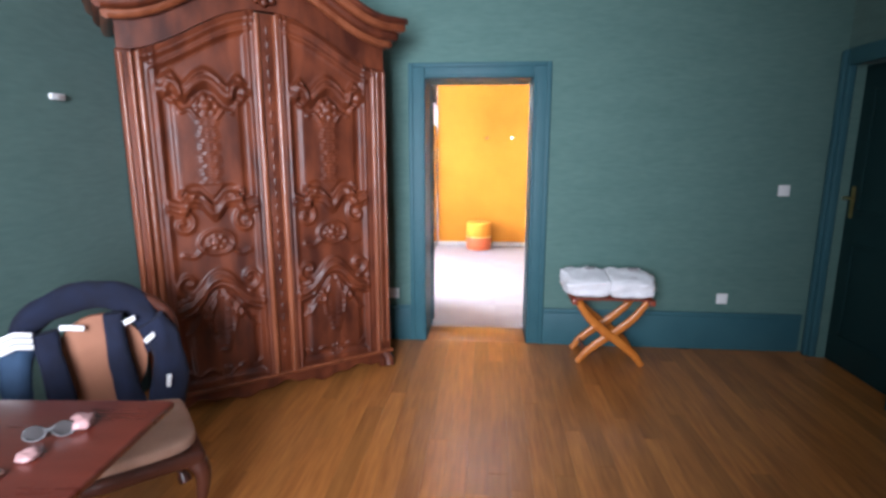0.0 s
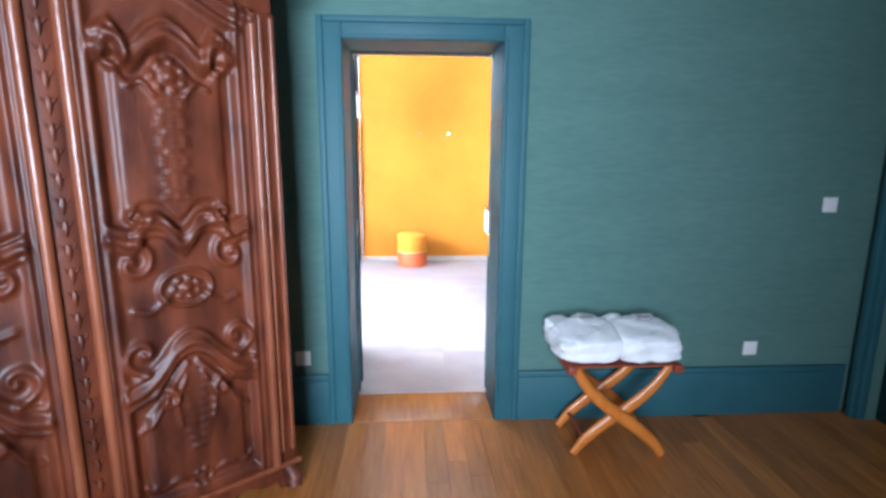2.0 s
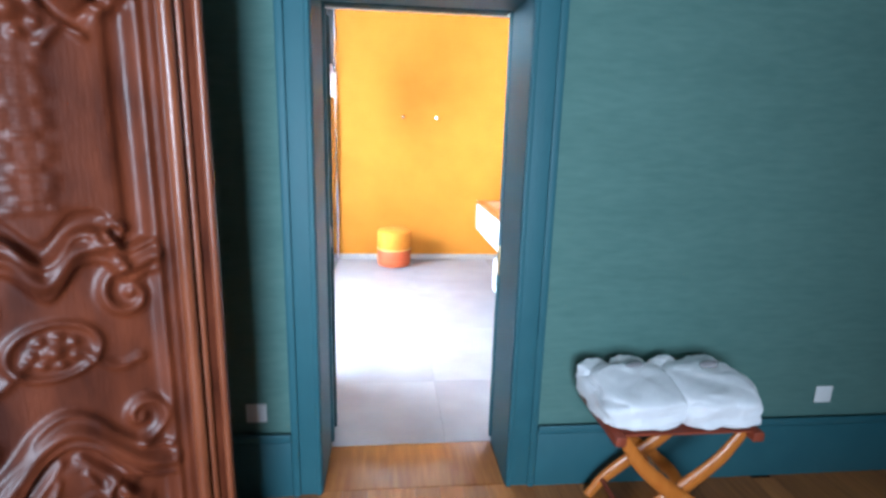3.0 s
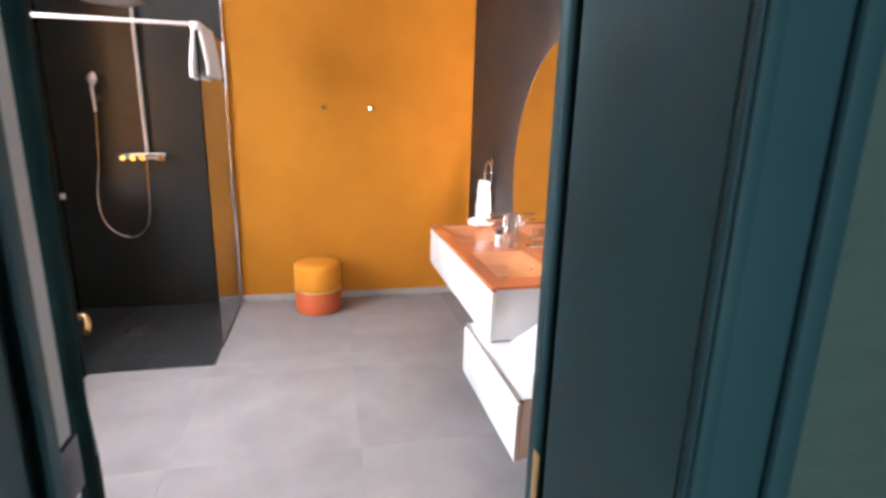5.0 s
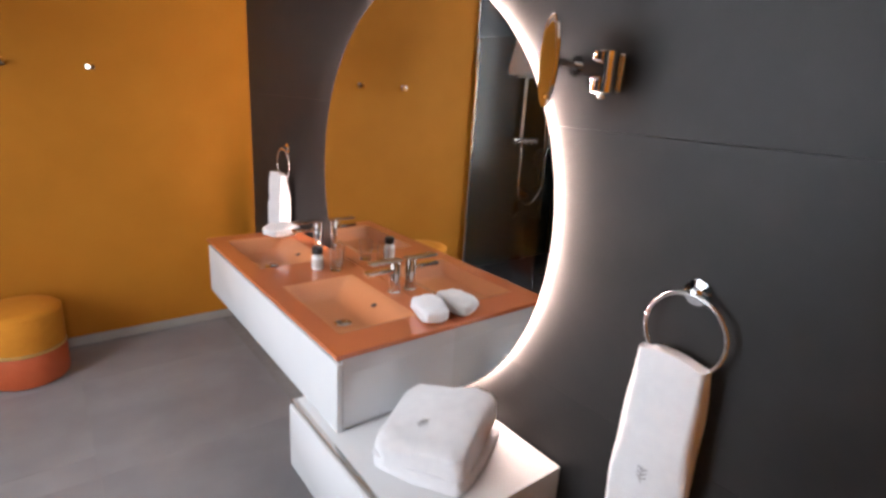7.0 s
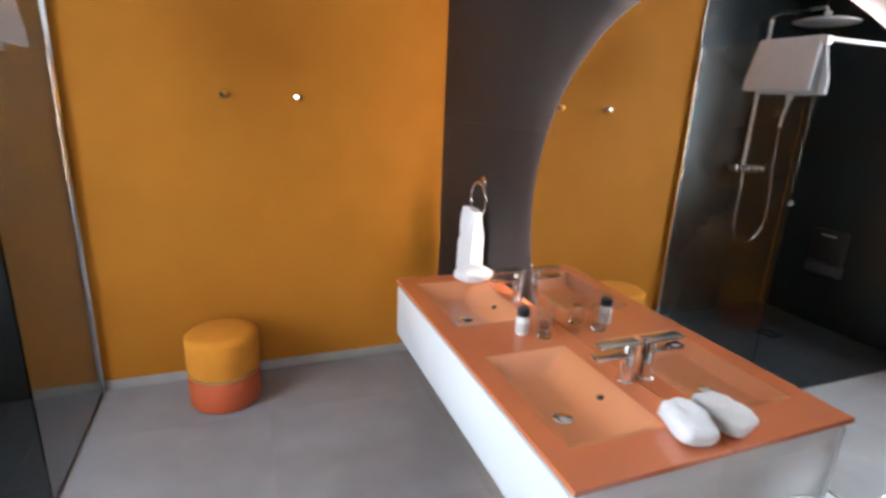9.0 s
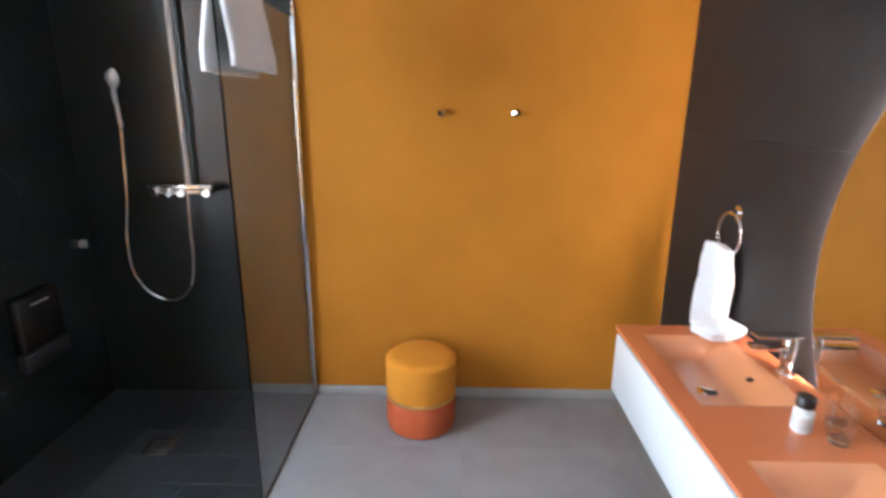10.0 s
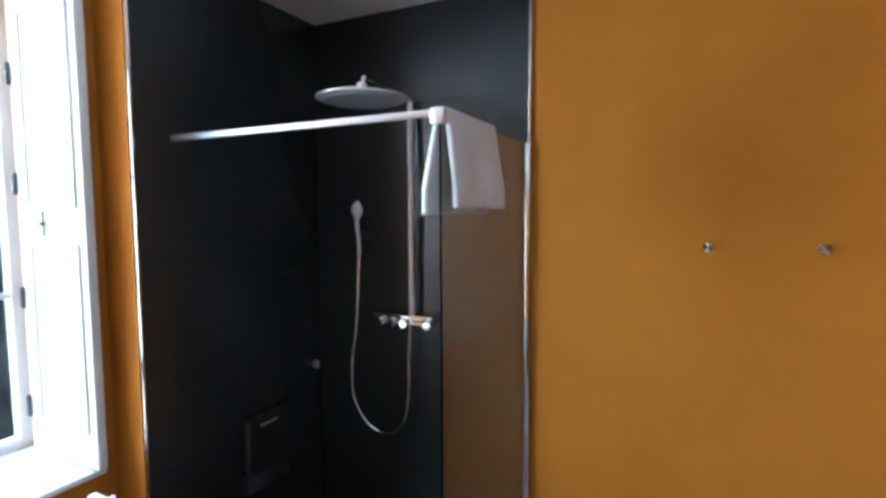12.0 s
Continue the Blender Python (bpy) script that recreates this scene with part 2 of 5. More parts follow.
def soft_block(bm, sx, sy, sz, power=3.5, rough=0.01, freq=6.0, seed=0, nu=48, nv=28, m=None):
    """A rounded, uneven block of cloth that stands on z = 0."""
    m = m or Matrix()

    def sp(c, p):
        return math.copysign(abs(c) ** (2 / p), c)
    grid = []
    for j in range(nv + 1):
        ph = -math.pi / 2 + math.pi * j / nv
        row = []
        for i in range(nu):
            th = math.tau * i / nu
            v = Vector((sp(math.cos(ph), power) * sp(math.cos(th), power) * sx / 2, sp(math.cos(ph), power) * sp(math.sin(th), power) * sy / 2,
                        sp(math.sin(ph), power) * sz / 2 + sz / 2))
            q = Vector((v.x, v.y, v.z * 1.6)) * freq + Vector((seed * 7.1, seed * 3.3, seed))
            k = noise.noise(q) + 0.5 * noise.noise(q * 2.3)
            grow = rough * k * min(1.0, v.z / (0.3 * sz) + 0.15)
            c = Vector((v.x, v.y, v.z - sz / 2))
            row.append(bm.verts.new(m @ (v + c.normalized() * grow)))
        grid.append(row)
    for j in range(nv):
        for i in range(nu):
            a, b, c, d = grid[j][i], grid[j][(i + 1) % nu], grid[j + 1][(i + 1) % nu], grid[j + 1][i]
            bm.faces.new((a, b, c, d))
    bmesh.ops.remove_doubles(bm, verts=bm.verts, dist=1e-5)
    return bm


def arc(cx, cz, rx, rz, a0, a1, n=24):
    return [(cx + rx * math.cos(radians(a0 + (a1 - a0) * i / n)), cz + rz * math.sin(radians(a0 + (a1 - a0) * i / n))) for i in range(n + 1)]


def smooth_curve(points, n=8):
    """A smooth line through points (Catmull-Rom)."""
    p = [Vector(q) for q in points]
    p = [2 * p[0] - p[1]] + p + [2 * p[-1] - p[-2]]
    out = []
    for i in range(1, len(p) - 2):
        for k in range(n):
            t = k / n
            out.append(0.5 * (2 * p[i] + (p[i + 1] - p[i - 1]) * t + (2 * p[i - 1] - 5 * p[i] + 4 * p[i + 1] - p[i + 2]) * t * t
                              + (3 * p[i] - p[i - 1] - 3 * p[i + 1] + p[i + 2]) * t ** 3))
    return out + [p[-2]]


def mesh_of(name, bm, material, smooth=True):
    me = bpy.data.meshes.new(name)
    bm.normal_update()
    bm.to_mesh(me)
    bm.free()
    me.materials.append(material)
    if smooth:
        me.polygons.foreach_set("use_smooth", [True] * len(me.polygons))
        me.set_sharp_from_angle(angle=radians(38))
    return me


def part(name, bm, material, parent, label="", smooth=True):
    ob = new(name, mesh_of(name, bm, material, smooth))
    ob.parent = parent
    if label:
        ob["label"] = label
    return ob


def solid(name, bm, material, label, category, group="", kind="", m=None, smooth=True):
    """A thing that is one mesh."""
    ob = new(name, mesh_of(name, bm, material, smooth))
    if m:
        ob.matrix_world = m
    return tagged(ob, label, category, group, kind)


def thing(name, m, label, category, group="", kind=""):
    ob = new(name)
    ob.empty_display_size = 0.1
    ob.matrix_world = m
    return tagged(ob, label, category, group, kind)


def B():
    return bmesh.new()


# ---- the large structure ----
# bedroom: x -2.12 to 2.55, y -5.2 to 0; bathroom: x -2.16 to 1.33, y 0.46 to 4.20
H = 2.88


def wall(name, boxes, material, label):
    bm = B()
    for b in boxes:
        box(bm, *b)
    return solid(name, bm, material, label, "wall", kind="structure", smooth=False)


wall("wall_bedroom_north", [(-2.5, 0, 0, -0.42, 0.23, H), (0.42, 0, 0, 2.9, 0.23, H), (-0.42, 0, 2.07, 0.42, 0.23, H)], M_GREEN,
     "green woven grasscloth wall with a doorway")
wall("wall_bathroom_south", [(-2.8, 0.23, 0, -0.42, 0.44, H), (0.46, 0.23, 0, 1.7, 0.44, H), (-0.42, 0.23, 2.07, 0.46, 0.44, H)], M_MUSTARD,
     "mustard painted bathroom wall with a doorway")
wall("wall_bedroom_west", [(-2.5, -5.5, 0, -2.12, 0, H)], M_GREEN, "green woven grasscloth wall behind the wardrobe")
wall("wall_bedroom_east", [(2.55, -0.12, 0, 2.9, 0, H), (2.55, -5.5, 0, 2.9, -0.90, H), (2.55, -0.90, 2.10, 2.9, -0.12, H), (2.75, -0.90, 0, 2.9, -0.12, 2.10)],
     M_GREEN, "green woven grasscloth wall with a dark door")
wall("wall_bedroom_south", [(-2.12, -5.5, 0, -1.50, -5.2, H), (0.0, -5.5, 0, 2.55, -5.2, H), (-1.50, -5.5, 0, 0.0, -5.2, 0.75), (-1.50, -5.5, 2.7, 0.0, -5.2, H)],
     M_GREEN, "green woven grasscloth wall with the bedroom window")
wall("wall_bathroom_north", [(-0.715, 4.20, 0, 1.7, 4.5, H)], M_MUSTARD, "mustard painted bathroom wall")
wall("wall_shower_north", [(-2.8, 4.205, 0, -0.715, 4.5, H)], M_DARKGROUT, "core of the tiled shower wall")
wall("wall_bathroom_east", [(1.34, 0.44, 0, 1.7, 4.20, H)], M_DARKGROUT, "core of the dark tiled vanity wall")
wall("wall_shower_west", [(-2.8, 3.09, 0, -1.975, 4.205, H)], M_MUSTARD, "mustard painted return of the shower side wall")
wall("wall_bathroom_west", [(-2.8, 0.44, 0, -2.16, 1.15, H), (-2.8, 1.15, 0, -2.16, 3.03, 0.78), (-2.8, 1.15, 2.80, -2.16, 3.03, H),
                            (-2.8, 3.03, 0, -2.16, 3.09, H)],
     M_MUSTARD, "mustard painted wall with a deep window recess")
solid("ceiling_bedroom", box(B(), -2.5, -5.5, H, 2.9, 0.23, H + 0.2), M_PLASTER, "white plaster ceiling", "ceiling", kind="structure")
solid("ceiling_bathroom", box(B(), -2.8, 0.23, H, 1.7, 4.5, H + 0.2), M_PLASTER, "white plaster bathroom ceiling", "ceiling", kind="structure")
FLOOR_BED = solid("floor_bedroom", box(B(), -2.5, -5.5, -0.2, 2.9, 0.335, -0.012), M_SUBFLOOR, "polished oak plank floor", "floor", kind="structure")
FLOOR_BATH = solid("floor_bathroom", box(B(), -2.8, 0.335, -0.2, 1.7, 4.5, -0.004), M_GROUT, "pale grey concrete tile floor", "floor", kind="structure")
SHOWER_FLOOR = solid("floor_shower", box(B(), -1.975, 2.97, -0.003, -0.715, 4.205, 0.0005), M_DARKGROUT, "dark slate tile shower floor", "floor", kind="structure")

# ground and far greenery outside the windows
solid("ground", box(B(), -300, -300, -3.3, 300, 300, -3.2), M_FOLIAGE, "grass ground far below the windows", "ground", kind="structure")


def casing(name, y_face, sign, material, label):
    """Moulded door surround on the face of a wall in the x-z plane."""
    root = thing(name, pose(0.0, y_face, 0), label, "door frame", kind="structure")
    for s, nm in ((-1, "jamb_moulding"), (1, "jamb_moulding")):
        bm = B()
        w = 0.522 if s < 0 else 0.528
        x0, x1 = sorted((s * 0.402, s * w))
        box(bm, x0, -0.016, 0, x1, -0.001, 2.155, 0.004)
        xa, xb = sorted((s * (w - 0.030), s * (w + 0.002)))
        box(bm, xa, -0.030, 0, xb, -0.0162, 2.1575, 0.006)
        xa, xb = sorted((s * 0.404, s * 0.424))
        box(bm, xa, -0.024, 0, xb, -0.0162, 2.07, 0.004)
        part(nm, bm, material, root)
    bm = B()
    box(bm, -0.40, -0.0155, 2.052, 0.40, -0.0015, 2.1545, 0.003)
    box(bm, -0.49, -0.0295, 2.127, 0.496, -0.0158, 2.157, 0.006)
    box(bm, -0.402, -0.0235, 2.053, 0.402, -0.0158, 2.073, 0.004)
    part("head_moulding", bm, material, root)
    return root


casing("door_1_frame", 0.0, 1, M_TEAL, "teal painted moulded door surround")

# deep lining of the doorway
lining = thing("door_1_lining", pose(0, 0, 0), "teal painted deep doorway lining with a white inner edge", "door lining", kind="structure")
for s in (-1, 1):
    jx, sx_, wx, core = (0.40, 0.392, 0.402, 0.419) if s < 0 else (0.403, 0.404, 0.441, 0.459)
    x0, x1 = sorted((s * jx, s * 0.419))
    part("jamb_panel", box(B(), x0, 0.001, 0, x1, 0.325, 2.068), M_TEAL, lining)
    xs, xe = sorted((s * sx_, s * core))
    part("door_stop", box(B(), xs, 0.372, 0, xe, 0.408, 2.068, 0.003), M_TEAL, lining)
    xg, xh = sorted((s * (core - 0.005), s * core))
    part("rebate", box(B(), xg, 0.3255, 0, xh, 0.3715, 2.068), M_DARKGREEN, lining, "dark rebate")
    xs, xe = sorted((s * wx, s * core))
    part("white_edge", box(B(), xs, 0.409, 0, xe, 0.466, 2.068, 0.003), M_WHITEPAINT, lining, "white painted edge")
    xs, xe = sorted((s * (core + 0.0005), s * 0.53))
    part("white_architrave", box(B(), xs, 0.441, 0, xe, 0.466, 2.13, 0.004), M_WHITEPAINT, lining, "white painted architrave")
part("head_panel", box(B(), -0.40, 0.001, 2.05, 0.40, 0.325, 2.069), M_TEAL, lining)
part("head_stop", box(B(), -0.392, 0.327, 2.045, 0.392, 0.408, 2.069, 0.003), M_DARKGREEN, lining)
part("white_head_edge", box(B(), -0.402, 0.409, 2.05, 0.441, 0.458, 2.069, 0.003), M_WHITEPAINT, lining, "white painted edge")
part("threshold_board", box(B(), -0.399, 0.002, -0.011, 0.399, 0.333, 0.001, 0.002), M_OAK, lining, "worn oak threshold board")
part("hinge", box(B(), -0.4015, 0.404, 0.99, -0.392, 0.464, 1.09, 0.003), M_IRON, lining, "dark iron hinge")
part("strike_plate", box(B(), 0.401, 0.35, 0.88, 0.4045, 0.375, 1.02, 0.001), M_BRASS, lining, "dull brass strike plate")

# open door leaf inside the bathroom
leaf = thing("door_1", pose(-0.405, 0.49, 0, 0, 0, 115.5), "dark green door standing open into the bathroom", "door", kind="structure")
part("door_leaf", box(B(), 0.0, -0.021, 0.01, 0.80, 0.021, 2.03, 0.004), M_DARKGREEN, leaf)
for s in (-1, 1):
    for z0, z1 in ((0.25, 0.95), (1.12, 1.85)):
        bm = B()
        for b in ((0.12, z0, 0.68, z0 + 0.03), (0.12, z1 - 0.03, 0.68, z1), (0.12, z0 + 0.03, 0.15, z1 - 0.03), (0.65, z0 + 0.03, 0.68, z1 - 0.03)):
            ya, yb = sorted((s * 0.0212, s * 0.030))
            box(bm, b[0], ya, b[1], b[2], yb, b[3], 0.003)
        part("panel_moulding", bm, M_DARKGREEN, leaf)
    bm = B()
    tube(bm, [(0.745, s * 0.021, 1.035), (0.745, s * 0.065, 1.035)], 0.009)
    tube(bm, smooth_curve([(0.745, s * 0.065, 1.035), (0.71, s * 0.068, 1.038), (0.66, s * 0.066, 1.033), (0.63, s * 0.06, 1.025)]), 0.009)
    lathe(bm, [(0.0, 0), (0.022, 0), (0.022, 0.006), (0.012, 0.010)], 20, Matrix.Translation((0.745, s * 0.021, 1.035)) @ Matrix.Rotation(-s * math.pi / 2, 4, "X"))
    part("door_handle", bm, M_BRASS, leaf, "old brass lever handle")

# bedroom skirting
for nm, (x0, x1) in (("baseboard_1", (0.532, 2.47)), ("baseboard_2", (-2.118, -0.525))):
    bm = B()
    box(bm, x0, -0.024, 0, x1, -0.001, 0.285, 0.003)
    box(bm, x0, -0.030, 0.262, x1, -0.0242, 0.30, 0.006)
    solid(nm, bm, M_TEAL, "tall teal painted skirting board", "baseboard", kind="structure")
solid("baseboard_3", box(B(), -2.118, -5.19, 0, -2.096, -0.03, 0.30, 0.004), M_TEAL, "tall teal painted skirting board", "baseboard", kind="structure")
solid("baseboard_4", box(B(), 2.526, -5.19, 0, 2.548, -1.035, 0.30, 0.004), M_TEAL, "tall teal painted skirting board", "baseboard", kind="structure")
# bathroom skirting
solid("baseboard_5", box(B(), -0.70, 4.188, 0, 1.328, 4.199, 0.06, 0.002), M_SKIRT, "low grey stone skirting", "baseboard", kind="structure")
solid("baseboard_6", box(B(), -2.159, 0.47, 0, -2.147, 3.088, 0.06, 0.002), M_SKIRT, "low grey stone skirting", "baseboard", kind="structure")

# dark door in the east wall of the bedroom
d2 = thing("door_2", pose(2.55, -0.51, 0), "dark green panelled door, closed, in a teal surround", "door", kind="structure")
for y0, y1 in ((0.39, 0.475), (-0.52, -0.39)):
    bm = B()
    box(bm, -0.05, y0, 0, -0.001, y1, 2.2, 0.006)
    box(bm, -0.075, y0 + 0.02, 0, -0.0505, y1 - 0.02, 2.19, 0.008)
    part("jamb_moulding", bm, M_TEAL, d2)
part("head_moulding", box(B(), -0.06, -0.385, 2.09, -0.002, 0.385, 2.20, 0.006), M_TEAL, d2)
part("door_leaf", box(B(), 0.06, -0.387, 0.005, 0.10, 0.387, 2.085, 0.003), M_DARKGREEN, d2)
for z0, z1 in ((0.2, 0.9), (1.1, 1.95)):
    bm = B()
    for b in ((-0.28, z0, 0.28, z0 + 0.03), (-0.28, z1 - 0.03, 0.28, z1), (-0.28, z0 + 0.03, -0.25, z1 - 0.03), (0.25, z0 + 0.03, 0.28, z1 - 0.03)):
        box(bm, 0.050, b[0], b[1], 0.0598, b[2], b[3], 0.003)
    part("panel_moulding", bm, M_DARKGREEN, d2)
bm = B()
box(bm, 0.054, 0.318, 1.06, 0.0598, 0.352, 1.28, 0.002)
tube(bm, [(0.055, 0.335, 1.20), (0.0, 0.335, 1.20)], 0.009)
tube(bm, smooth_curve([(0.0, 0.335, 1.20), (-0.003, 0.29, 1.205), (0.0, 0.23, 1.195)]), 0.009)
part("door_handle", bm, M_BRASS, d2, "old brass lever handle on a long plate")


def window(name, m, width, height, panes, label):
    """A casement window: x across, y outwards, z up from the sill."""
    root = thing(name, m, label, "window", kind="structure")
    bm = B()
    w = width / 2
    for b in ((-w, -0.03, 0, -w + 0.06, 0.03, height), (w - 0.06, -0.03, 0, w, 0.03, height), (-w + 0.06, -0.03, 0, w - 0.06, 0.03, 0.07),
              (-w + 0.06, -0.03, height - 0.06, w - 0.06, 0.03, height), (-0.05, -0.035, 0.07, 0.05, 0.035, height - 0.06)):
        box(bm, *b, 0.004)
    part("window_frame", bm, M_WHITEPAINT, root)
    zs = [0.07 + (height - 0.13) * i / panes for i in range(panes + 1)]
    for s in (-1, 1):
        for z0, z1 in zip(zs, zs[1:]):
            xa, xb = sorted((s * 0.051, s * (w - 0.061)))
            pane = part("pane", box(B(), xa, -0.003, z0 + 0.013, xb, 0.003, z1 - 0.013), M_GLASS, root, smooth=False)
            pane.visible_shadow = False
            if z1 < height - 0.1:
                part("glazing_bar", box(B(), xa, -0.02, z1 - 0.0125, xb, 0.02, z1 + 0.0125, 0.003), M_WHITEPAINT, root)
    return root


window("window_1", pose(-0.75, -5.40, 0.75, 0, 0, 180), 1.50, 1.95, 3, "tall white casement window of the bedroom")
window("window_2", pose(-2.66, 2.09, 0.78, 0, 0, 90), 1.876, 2.018, 3, "tall white casement window in a deep recess")
solid("window_sill", box(B(), -2.627, 1.152, 0.781, -2.12, 3.028, 0.805, 0.006), M_WHITEPAINT, "white painted window sill", "sill", kind="structure")
solid("window_sill", box(B(), -1.498, -5.36, 0.7505, -0.002, -5.17, 0.78, 0.006), M_WHITEPAINT, "white painted window sill", "sill", kind="structure")

# shutter folded into the window recess
sh = thing("window_shutter", pose(-2.56, 3.000, 0.812), "white painted wooden shutter folded open in the window recess", "shutter")
part("shutter_leaf", box(B(), 0, -0.018, 0.0, 0.468, 0.018, 1.96, 0.004), M_WHITEPAINT, sh)
for z0, z1 in ((0.14, 0.90), (1.04, 1.84)):
    bm = B()
    for b in ((0.07, z0, 0.42, z0 + 0.02), (0.07, z1 - 0.02, 0.42, z1), (0.07, z0 + 0.02, 0.09, z1 - 0.02), (0.40, z0 + 0.02, 0.42, z1 - 0.02)):
        box(bm, b[0], -0.025, b[1], b[2], -0.0182, b[3], 0.002)
    part("panel_moulding", bm, M_WHITEPAINT, sh)
for z in (0.15, 0.62, 1.10, 1.55):
    part("hinge", tube(B(), [(0.0, -0.026, z), (0.0, -0.026, z + 0.09)], 0.009), M_IRON, sh, "dark iron hinge")
bm = B()
tube(bm, [(0.19, -0.024, 0.93), (0.19, -0.024, 1.03)], 0.004)
tube(bm, [(0.19, -0.02, 0.98), (0.19, -0.04, 0.98)], 0.008)
part("latch", bm, M_IRON, sh, "small iron latch")

# cast iron radiator under the window
rad = thing("radiator", pose(-1.95, 1.97, 0) @ Matrix.Diagonal((1, 1, 0.94, 1)), "white painted cast iron column radiator under the window", "radiator")
for i in range(25):
    bm = B()
    y = 0.93 - i * 0.061
    for dx in (-0.05, 0.05):
        pts = [(dx, y, 0.10), (dx, y, 0.80)]
        tube(bm, pts, [0.021, 0.021], 10, 0.8, (0, 1, 0))
    tube(bm, smooth_curve([(-0.07, y, 0.775), (-0.05, y, 0.813), (0, y, 0.821), (0.05, y, 0.813), (0.07, y, 0.775)]), 0.022, 10, 0.85, (0, 1, 0))
    tube(bm, [(-0.075, y, 0.11), (0.075, y, 0.11)], 0.022, 10, 0.85, (0, 1, 0))
    if i in (0, 24):
        for dx in (-0.05, 0.05):
            box(bm, dx - 0.02, y - 0.015, 0, dx + 0.02, y + 0.015, 0.10, 0.005)
    part("radiator_column", bm, M_WHITE, rad)
bm = B()
tube(bm, [(0, 0.98, 0.12), (0, -0.56, 0.12)], 0.018)
tube(bm, [(0, 0.98, 0.80), (0, -0.56, 0.80)], 0.018)
part("connecting_pipe", bm, M_WHITE, rad)

# chrome edge trims of the tiling
solid("trim_tile_edge", box(B(), -1.972, 3.088, 0, -1.952, 3.099, H - 0.002, 0.001), M_CHROME, "polished steel tile edge trim", "trim", kind="structure")
solid("trim_tile_edge", box(B(), -0.716, 4.180, 2.145, -0.704, 4.1985, H - 0.002, 0.001), M_STEEL, "polished steel tile edge trim", "trim", kind="structure")
# ---- bathroom things ----
# glass shower screen with wall profile and stay bar
ss = thing("shower_screen", pose(-0.715, 4.19, 0), "clear glass shower screen with a chrome wall profile and stay bar", "shower screen")
pane = part("glass_panel", box(B(), -0.004, -0.93, 0.012, 0.004, -0.012, 2.14), M_GLASS, ss, "clear glass", smooth=False)
pane.visible_shadow = False
part("wall_profile", box(B(), -0.014, -0.030, 0.0, 0.014, -0.002, 2.145, 0.003), M_CHROME, ss, "polished chrome profile")
part("floor_seal", box(B(), -0.006, -0.93, 0.001, 0.006, -0.031, 0.0115), M_BLACK, ss, "dark floor seal")
bm = B()
box(bm, -1.236, -0.938, 2.128, -0.006, -0.922, 2.150, 0.002)
box(bm, -0.03, -0.945, 2.105, 0.02, -0.915, 2.155, 0.004)
part("stay_bar", bm, M_SATIN, ss, "chrome stay bar")

# towel over the top of the glass
bt = B()
nx, nz = 36, 48
drape = []
for j in range(nz + 1):
    s = j / nz * 0.66 - 0.34
    row = []
    for i in range(nx + 1):
        u = i / nx
        side = 1 if s > 0 else -1
        far = min(1, max(0, abs(s) - 0.01) * 4)
        k = noise.noise(Vector((u * 4, s * 3, 3)))
        yy = 3.275 + u * 0.40 + (0.05 * (u - 0.2) * far if side > 0 else -0.05 * (1 - u) * far)
        fold = 0.010 * math.sin(u * 9 + 0.6) * far
        z = 2.150 - max(0, abs(s) - 0.015) + 0.008 * k * far
        x = -0.715 + side * (0.013 + (0.030 if side > 0 else 0.032 * (1 - 0.5 * u)) * far) * min(1, abs(s) / 0.015) + fold
        row.append(bt.verts.new((x, yy, z)))
    drape.append(row)
for j in range(nz):
    for i in range(nx):
        bt.faces.new((drape[j][i], drape[j][i + 1], drape[j + 1][i + 1], drape[j + 1][i]))
towel_glass = solid("bath_towel", bt, M_TOWEL, "white terry bath mat folded over the glass screen", "towel")
mod = towel_glass.modifiers.new("thick", "SOLIDIFY")
mod.thickness, mod.offset = 0.020, 0

# rain shower
rs = thing("shower_column", pose(-1.325, 4.19, 0), "chrome thermostatic shower column with rain head and hand shower", "shower")
bm = B()
tube(bm, [(0, -0.05, 1.29), (0, -0.05, 2.385)], 0.0135, 14)
part("riser_pipe", bm, M_SATIN, rs)
bm = B()
tube(bm, smooth_curve([(0, -0.05, 2.36), (0, -0.055, 2.405), (0, -0.10, 2.42), (0, -0.30, 2.42), (0, -0.43, 2.42), (0, -0.455, 2.41), (0, -0.46, 2.375)]), 0.011, 12)
part("shower_arm", bm, M_CHROME, rs)
bm = B()
lathe(bm, [(0.0, 0), (0.18, 0), (0.197, 0.006), (0.197, 0.014), (0.14, 0.030), (0.03, 0.036), (0.024, 0.04), (0.022, 0.075), (0.0, 0.08)], 48, pose(0, -0.47, 2.315))
head = part("rain_head", bm, M_SATIN, rs, "round chrome rain head")
part("nozzle_plate", lathe(B(), [(0.0, -0.004), (0.165, -0.004), (0.17, 0.0), (0.0, 0.0002)], 40, pose(0, -0.47, 2.3145)), M_SATIN, head, "grey nozzle plate")
bm = B()
box(bm, -0.205, -0.105, 1.27, 0.15, -0.025, 1.300, 0.012, 3)
part("mixer_shelf", bm, M_CHROME, rs, "flat chrome mixer shelf")
bm = B()
box(bm, -0.18, -0.095, 1.245, 0.135, -0.03, 1.2695, 0.008)
for dx in (-0.1, 0.06):
    tube(bm, [(dx, -0.03, 1.262), (dx, 0.008, 1.262)], 0.03, 18)
part("mixer_body", bm, M_STEEL, rs, "chrome mixer body")
